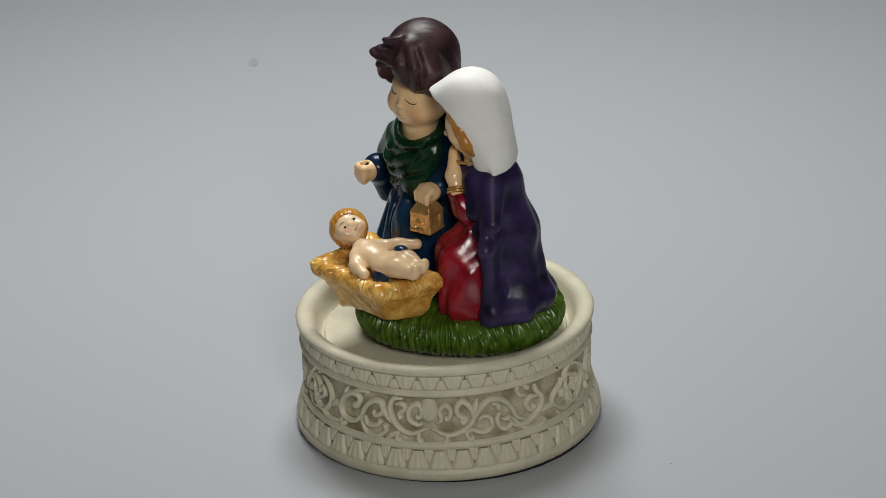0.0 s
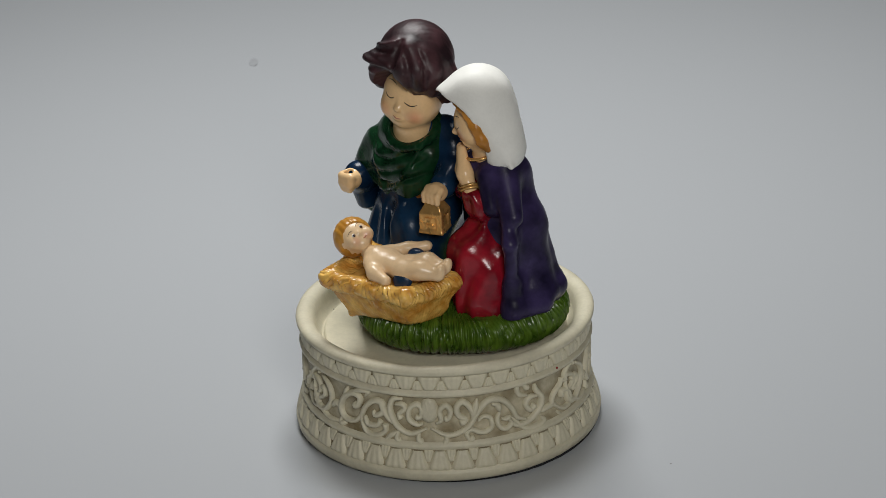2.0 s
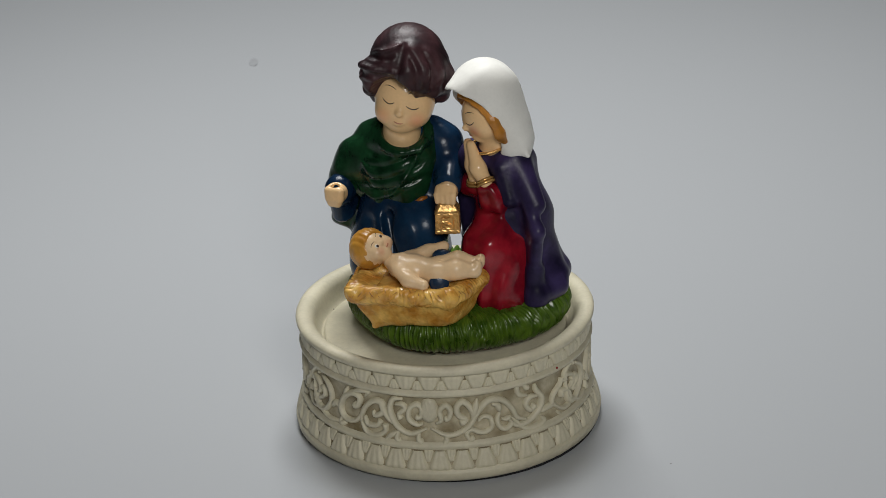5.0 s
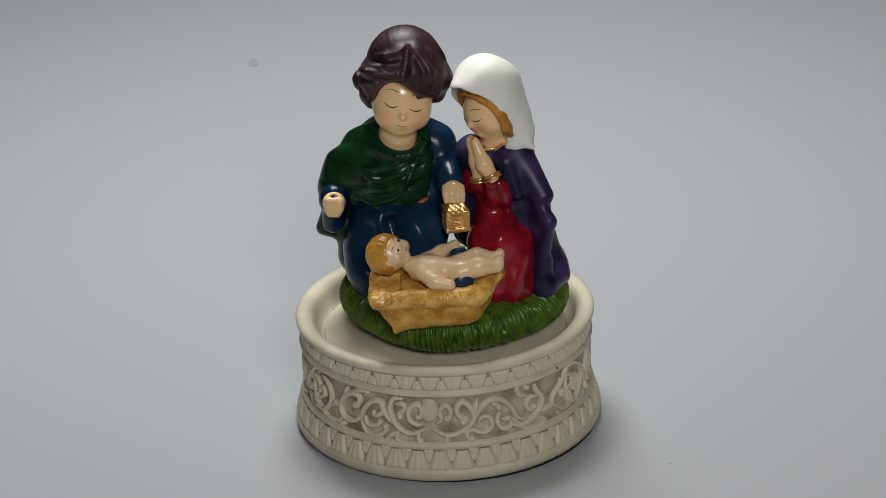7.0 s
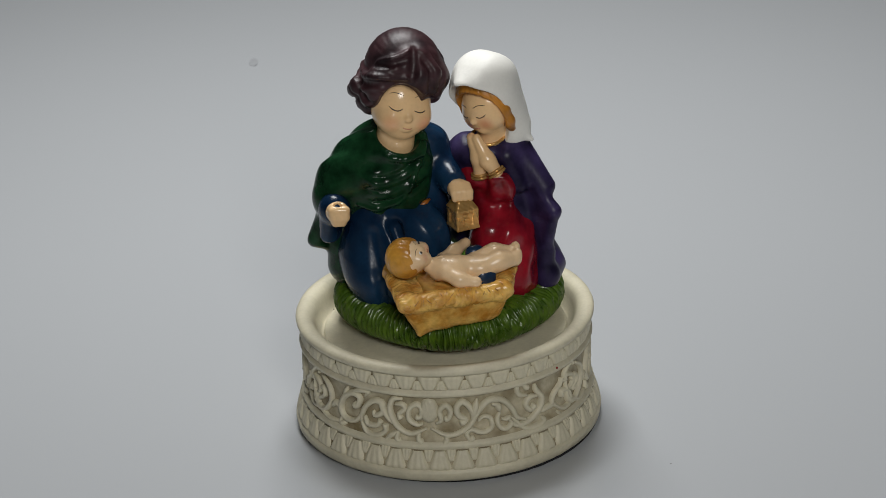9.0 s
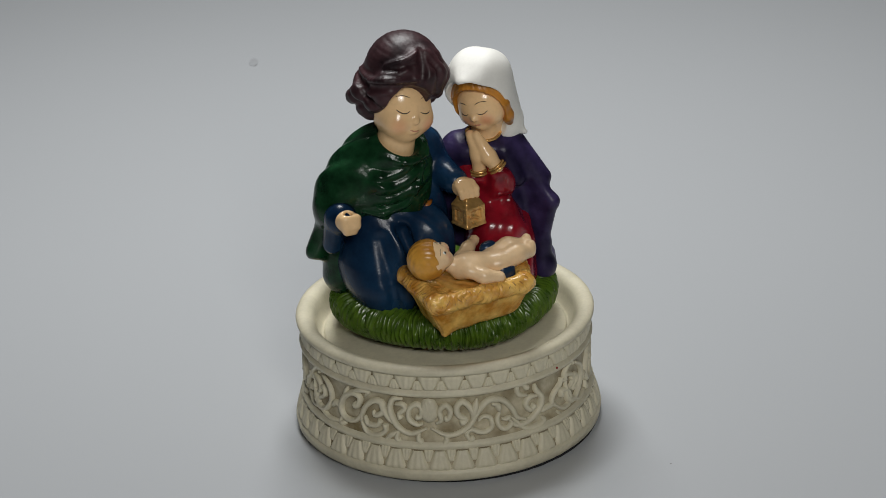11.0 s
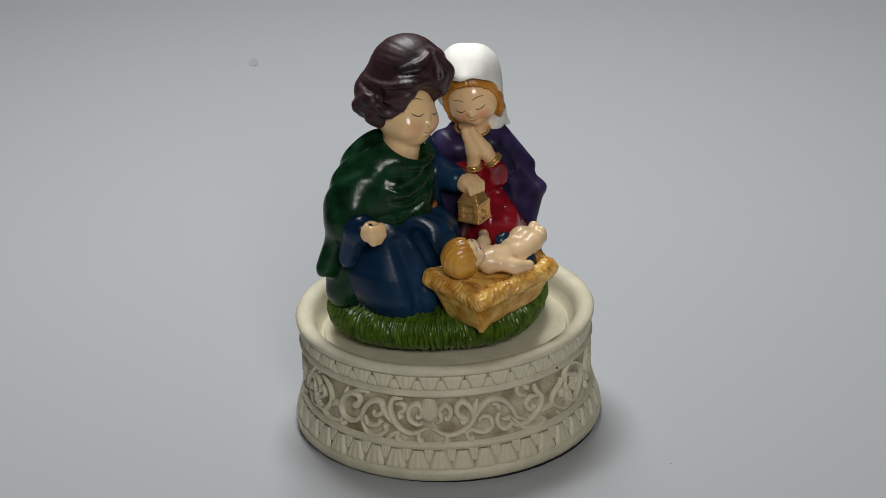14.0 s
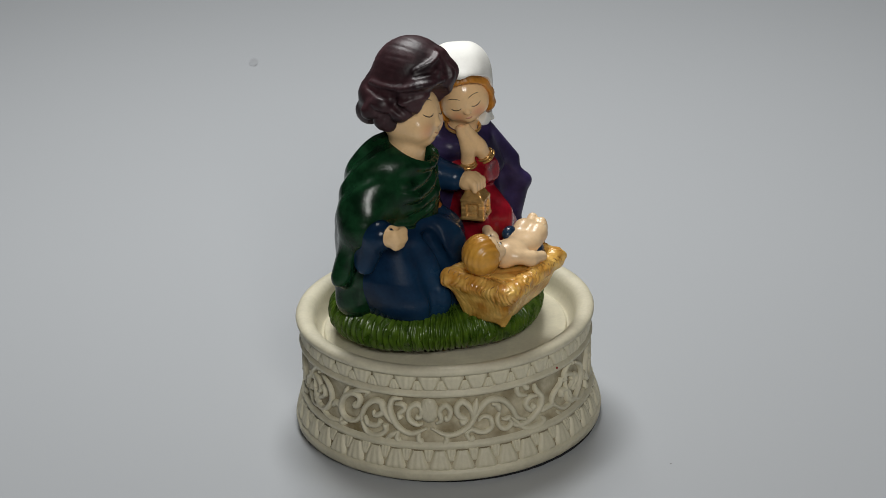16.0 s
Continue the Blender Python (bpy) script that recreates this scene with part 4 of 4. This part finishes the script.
    # dress
    dress = join(6.0, chain([(21.5, 1.5, 101, 6.8), (22.4, 2.0, 86, 8.6), (24, -1, 66, 14)], 5), ell((19.5, -8.2, 74), (9.6, 9.6, 10)), cap((20.0, -9, 73), (22, -10, 58), 9.4, 11))
    dress = join(4.0, dress, chain([(25, -3, 97, 4.4), (21.6, -8.4, 93, 4.2), (18.9, -9.8, 97.6, 3.3)], 3), chain([(14, 5, 100, 4.6), (12.4, 0, 94.6, 4.0), (13.6, -4.0, 95.6, 3.4)], 3))
    dress = cut(0.5, dress, plane((0, 0, 53.5), (0, 0, 1)))
    s.clay(folds(folds(dress, 0.48, ((0.85, -0.35, 0.10), 6.8, 0.2, 2.6)), 0.2, ((0.5, 0.3, 0.75), 8.5, 0.9, 2.2)), (-2, -28, 52), (44, 22, 114), M_RED, 0.45)
    # cloak
    cloak = join(5.0, ell((20.4, 2.4, 105.0), (12.4, 9.4, 7)), chain([(24.2, 3.2, 101, 10.7), (26.6, 3.8, 82, 12.5), (30.6, 4.8, 64, 13.0)], 6), ell((34, 4.5, 59), (13, 15, 7)), chain([(11, 8, 103, 6), (11, 9, 92, 6), (14, 12, 72, 9)], 4))
    cloak = folds(folds(cloak, 0.26, ((0.70, -0.66, 0.22), 11.0, 0.7, 3.0)), 0.22, ((0.1, 0.25, 0.95), 17.0, 0.2, 5.0))
    cloak = join(2.6, cloak, sheet((28, -4, 106), (38.2, -16.6, 84), (30, 0, 84), 2.3), sheet((38.0, -16.4, 84), (30, 2, 88), (35.6, -11.8, 64), 2.4), sheet((36, -12, 66), (30, 4, 66), (35.6, -13, 55), 3.6), cap((24, -6.0, 104), (27.2, -9.8, 94), 4.6, 3.4), cap((28.6, -2.6, 106.0), (37.2, -11.6, 92.5), 5.8, 3.4), cap((37, -12, 57), (43.0, -3, 56.5), 4.6, 4.0))
    cloak = cut(1.6, cloak, ell((13, -13, 88), (10.5, 12, 24)), ell((20, -20, 64), (9.8, 14, 22)))
    cloak = cut(0.5, cloak, plane((0, 0, 53.5), (0, 0, 1)))
    s.clay(cloak, (-6, -30, 52), (58, 36, 118), M_PURPLE, 0.5)
    # joined palms and cuffs
    tip = (12.2, -4.4, 112.8)
    knuckle = (14.6, -7.0, 105.0)
    palms = [chain([(*a, 2.6), (knuckle[0] + e * 1.1, knuckle[1] - e * 1.5, knuckle[2], 2.8), (tip[0] + e * 0.7, tip[1] - e * 1.0, tip[2], 1.7)], 2) for a, e in (((14.2, -4.6, 98.0), -1), ((18.4, -10.0, 100.4), 1))]
    palms += [chain([(knuckle[0] + e * 1.6, knuckle[1] - e * 2.2, knuckle[2] + 1, 1.5), (tip[0] + e * 1.6 + 0.8, tip[1] - e * 1.9 - 0.6, tip[2] - 2.2, 1.15)], 1) for e in (-1, 1)]
    s.clay(join(0.5, *palms), (6, -16, 92), (26, 4, 118), M_SKIN, 0.42)
    for a in ((14.2, -4.6, 97.6), (18.7, -10.3, 100.0)):
        n = (Vector(tip) - Vector(a)).normalized()
        u = n.orthogonal().normalized()
        w = n.cross(u)
        for k, rr in ((0.0, 3.2), (1.1, 3.0)):
            ring = [tuple(Vector(a) + n * k + (u * math.cos(t) + w * math.sin(t)) * rr) for t in np.linspace(0, 6.4, 25)]
            s.put(*tube(ring, [0.6] * 25, 6), M_GOLD)
    ring = [(18.6 + 6.3 * math.cos(t), -1.2 + 6.3 * math.sin(t), 111.4 + 1.2 * math.sin(t + 0.6)) for t in np.linspace(0, 6.3, 33)]
    s.put(*tube(ring, [0.6] * 33, 6), M_GOLD)
    return s.mesh("woman_figure")


def turning_figurine():
    fig = tagged(new("figurine"), "painted resin nativity figurine on a turning green grass mound", "figurine")
    part("grass_mound", grass_mound(), fig, "oval green grass mound with carved blades")
    # added hidden plate, black, that carries the mound over its dark gap
    v, f = lathe([(0.1, 38.0), (17.5, 38.0), (18, 38.4), (18, 41.6), (0.1, 41.8)], 48)
    part("mound_support", mesh_of("mound_support", v, f, [M_FELT]), fig, "hidden dark support plate added under the mound")
    part("straw_crib", straw_crib(), fig, "yellow straw-filled crib")
    part("infant_figure", infant(), fig, "small bare infant figure with yellow hair")
    part("lantern", lantern(), fig, "square gold lantern")
    part("man_figure", man(), fig, "kneeling figure in dark green shawl and navy robe")
    part("woman_figure", woman(), fig, "kneeling figure in white veil and violet cloak")
    return fig


figurine = turning_figurine()


def motions():
    # the turntable goes round at an almost even 7 degrees a second
    walk(figurine, [(t, pose(0.0003, -0.0006, 0, 0, 0, -45.26 + 7.078 * t - 0.01687 * t * t)) for t in range(0, 17, 2)])


motions()
